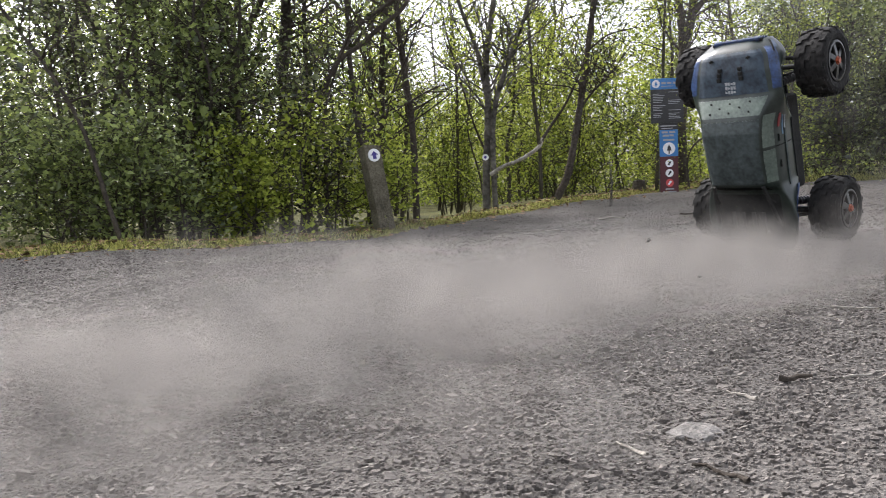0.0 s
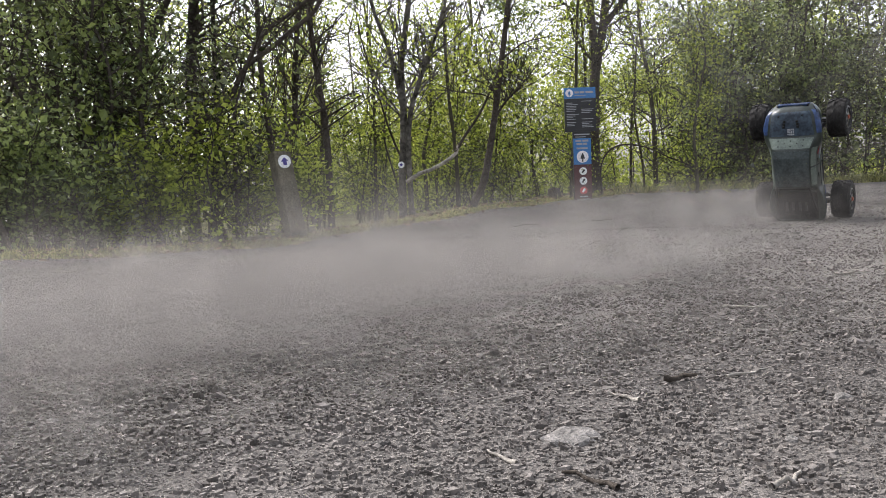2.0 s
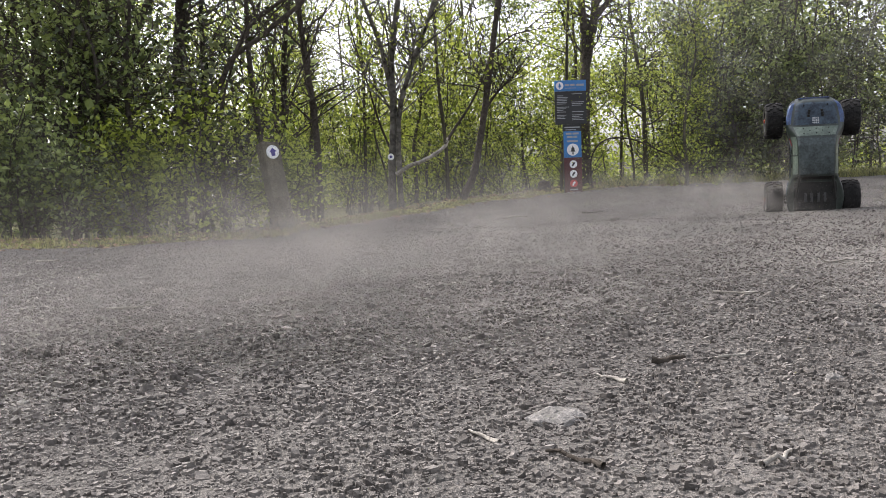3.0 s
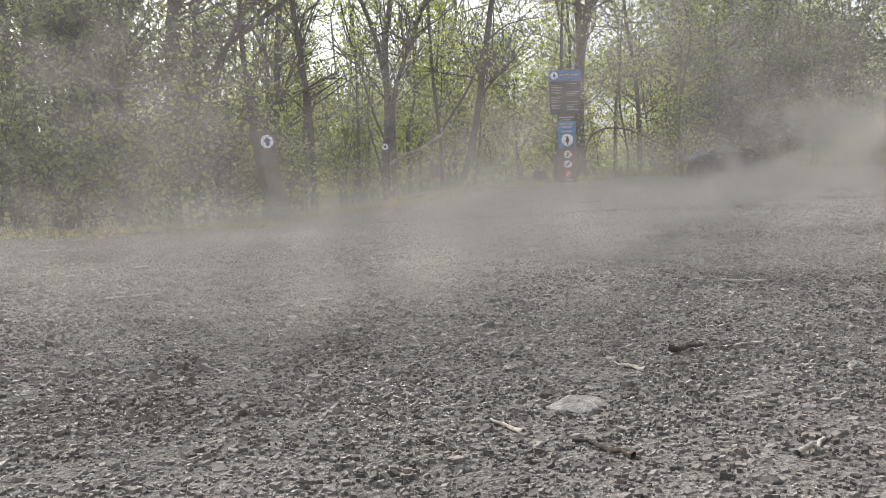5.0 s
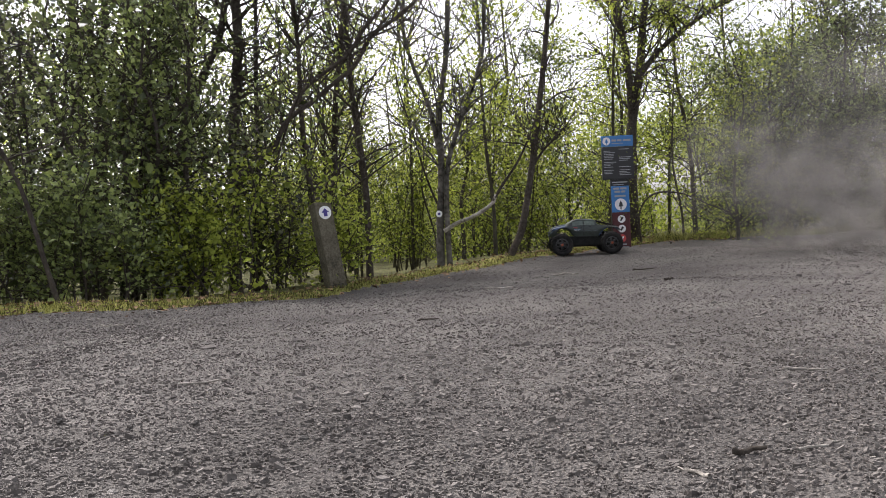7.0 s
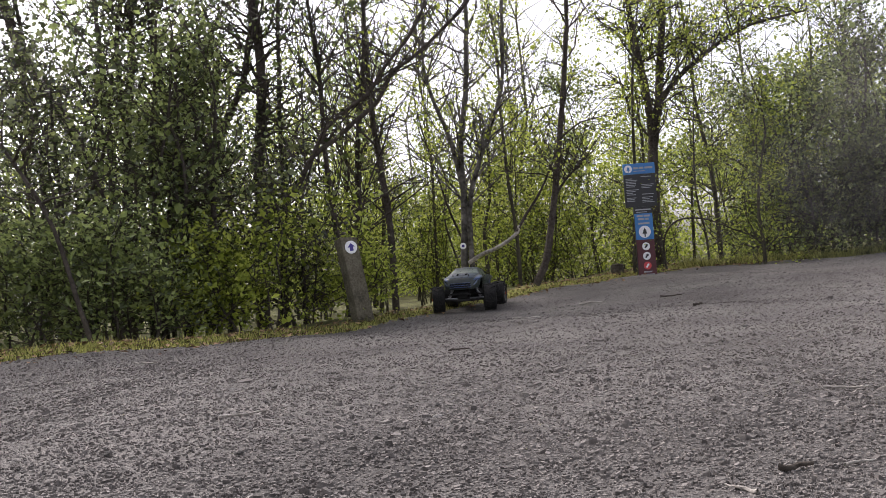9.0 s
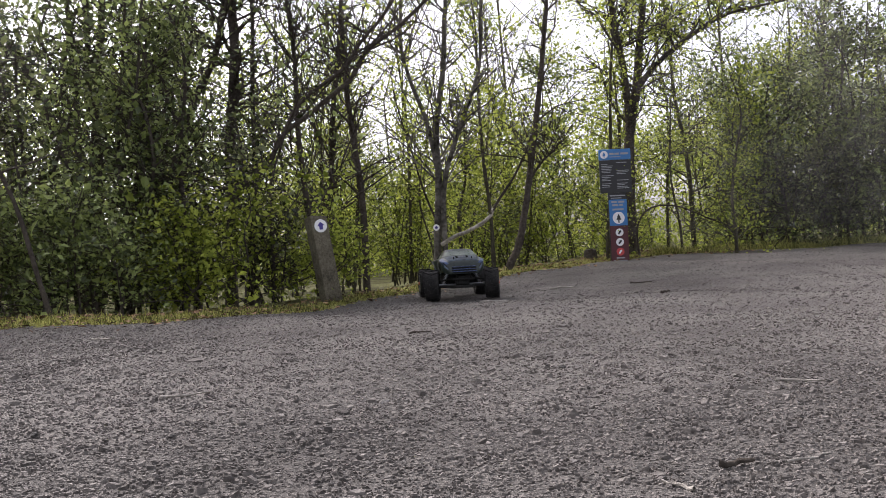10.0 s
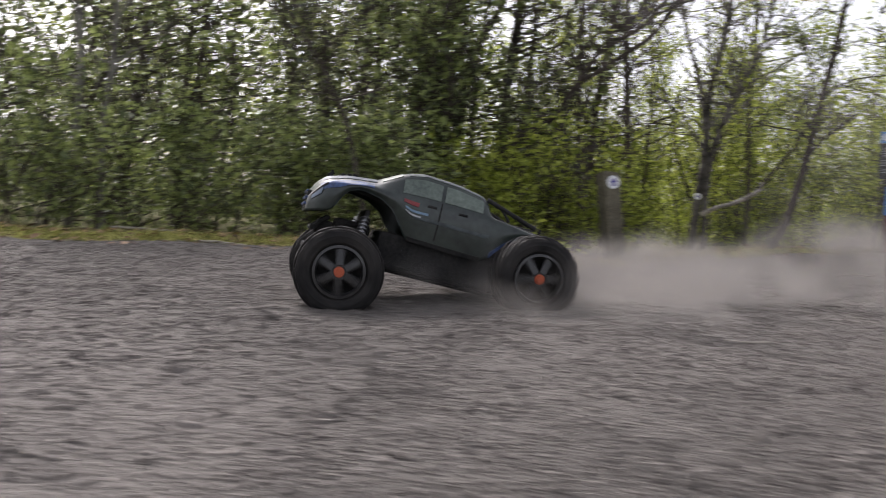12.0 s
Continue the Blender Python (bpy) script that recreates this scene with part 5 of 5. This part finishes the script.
# ---- thrown bits ----
FLYING = []
for k, (x, y, z, ln) in enumerate([(0.05, 2.2, 0.36, 0.05), (-0.75, 1.75, 0.13, 0.012), (-0.5, 1.7, 0.08, 0.012), (-0.85, 1.5, 0.10, 0.012), (0.15, 2.3, 0.22, 0.010), (0.65, 3.0, 0.22, 0.012), (-0.2, 2.1, 0.15, 0.009),
                                   (0.2, 2.0, 0.17, 0.008), (-1.0, 1.5, 0.06, 0.010), (0.5, 2.6, 0.10, 0.010), (-0.6, 2.2, 0.22, 0.008)]):
    bm = bmesh.new()
    if k == 0:
        rod(bm, (0, 0, -ln), (0.004, 0, 0), 0.0022, 6)
        rod(bm, (0.004, 0, 0), (0, 0, ln), 0.0022, 6, 0.001)
    else:
        bmesh.ops.create_icosphere(bm, subdivisions=1, radius=ln / 2)
        for v in bm.verts:
            v.co *= random.uniform(0.6, 1.3)
    ob = part("twig" if k == 0 else "flying_clod", bm, M_DARKSTONE)
    tagged(ob, "thin dark twig flung up from the track" if k == 0 else "dark clod of earth flung up from the track", "debris", "" if k == 0 else "flung clods")
    rest = float(lift(x - 0.1, y)) + 0.004
    fall = math.sqrt(2 * max(z - rest, 0.01) / 9.81)
    FLYING.append((ob, [(0, pose(x, y, z)), (fall * 0.5, pose(x - 0.03, y, z - (z - rest) * 0.25, 40, 20, 0)), (fall, pose(x - 0.07, y, rest, 80, 40, 0)), (fall + 0.2, pose(x - 0.1, y, rest, 85, 40, 5)), (12, pose(x - 0.1, y, rest, 85, 40, 5))]))

# ---- what moves ----
DRIVE = [  # seconds, place of the axles' middle, heading, nose up, roll
    (0.0, 0.66, 3.06, 0.465, 48, 103, -2), (0.5, 1.28, 4.01, 0.415, 52, 110, -4), (1.0, 1.73, 4.69, 0.400, 50, 115, -4), (1.5, 1.92, 4.95, 0.400, 48, 113, -4), (2.0, 1.95, 4.89, 0.405, 54, 105, -3),
    (2.5, 1.97, 4.85, 0.372, 62, 95, -2), (3.0, 2.12, 5.02, 0.362, 70, 88, 2), (3.2, 2.2, 5.16, 0.362, 76, 84, 3), (3.6, 2.6, 6.0, 0.33, 95, 58, 3), (4.0, 2.85, 6.8, 0.21, 115, 18, 1), (4.4, 2.98, 7.6, 0.175, 145, 1, 0),
    (4.8, 2.93, 8.05, 0.195, 166, 0, 0), (5.0, 2.85, 8.12, 0.198, 172, 0, 0), (5.4, 2.58, 8.15, 0.20, 180, 0, 0), (5.8, 2.26, 8.35, 0.220, 196, 0, 0), (6.2, 1.85, 8.42, 0.218, 178, 0, 0), (6.5, 1.475, 8.36, 0.210, 172, 0, 0), (6.8, 1.17, 8.24, 0.202, 173, 0, 0),
    (7.2, 0.735, 7.84, 0.196, 186, 0, 0), (8.0, 0.06, 7.02, 0.13, 226, 0, 0), (8.8, -0.36, 6.88, 0.118, 252, 0, 0), (9.2, -0.32, 6.58, 0.116, 270, 0, 0), (9.5, -0.27, 6.26, 0.116, 285, 0, 0), (9.8, -0.22, 6.12, 0.116, 286, 0, 0),
    (10.1, -0.20, 5.88, 0.118, 273, 1, 0), (10.3, -0.19, 5.66, 0.125, 264, 8, 0), (10.5, -0.19, 5.46, 0.141, 257, 15, 0), (10.8, -0.26, 4.98, 0.155, 247, 12, -1), (11.1, -0.366, 4.32, 0.163, 238, 11, -2.4), (11.3, -0.508, 3.79, 0.165, 231, 13, -5),
    (11.5, -0.638, 3.21, 0.175, 224, 14, -5.5), (11.8, -1.10, 2.64, 0.188, 213, 13, 0), (12.0, -1.472, 2.36, 0.176, 205, 11.5, 2),
]


def motions():
    walk(truck, [(t, pose(x, y, z, roll, -nose, head)) for t, x, y, z, head, nose, roll in DRIVE])
    ts = np.array([d[0] for d in DRIVE])
    xy = np.array([d[1:3] for d in DRIVE])
    run = np.concatenate([[0], np.cumsum(np.linalg.norm(np.diff(xy, axis=0), axis=1))])
    grid = np.linspace(0, 12, 241)
    way = np.interp(grid, ts, run)
    spin = np.clip(np.diff(way) / WHEEL_R * 180 / math.pi, 3, 74)
    for k, wheel in wheels.items():
        front = k[0] == "F"
        extra = np.where(grid[1:] < 3.4, 70, 0) if not front else np.where(grid[1:] < 3.0, 46, 0)
        extra = np.maximum(extra, np.where(grid[1:] > 10.4, 72 if not front else 0, 0))
        turn = np.concatenate([[0], np.cumsum(np.maximum(spin, extra))])
        sag = np.interp(grid, [0, 10.0, 10.5, 11.1, 12], [0, 0, 0.03, 0.046, 0.048]) * (-1 if front else 1)
        steer = np.interp(grid, [0, 7, 8, 9, 9.6, 10.2, 11, 12], [0, 0, 12, 14, -8, -14, -6, -4]) if front else np.zeros(241)
        x, y = (HALF_BASE if front else -HALF_BASE), (HALF_TRACK if k[1] == "L" else -HALF_TRACK)
        walk(wheel, [(t, pose(x, y, s, 0, 0, st) @ pose(0, 0, 0, 0, a, 0)) for t, s, st, a in zip(grid, sag, steer, turn)])
    for ob, rows in DUST_ROWS + FLYING:
        walk(ob, [r for r in rows if r[0] <= 12.9])


motions()
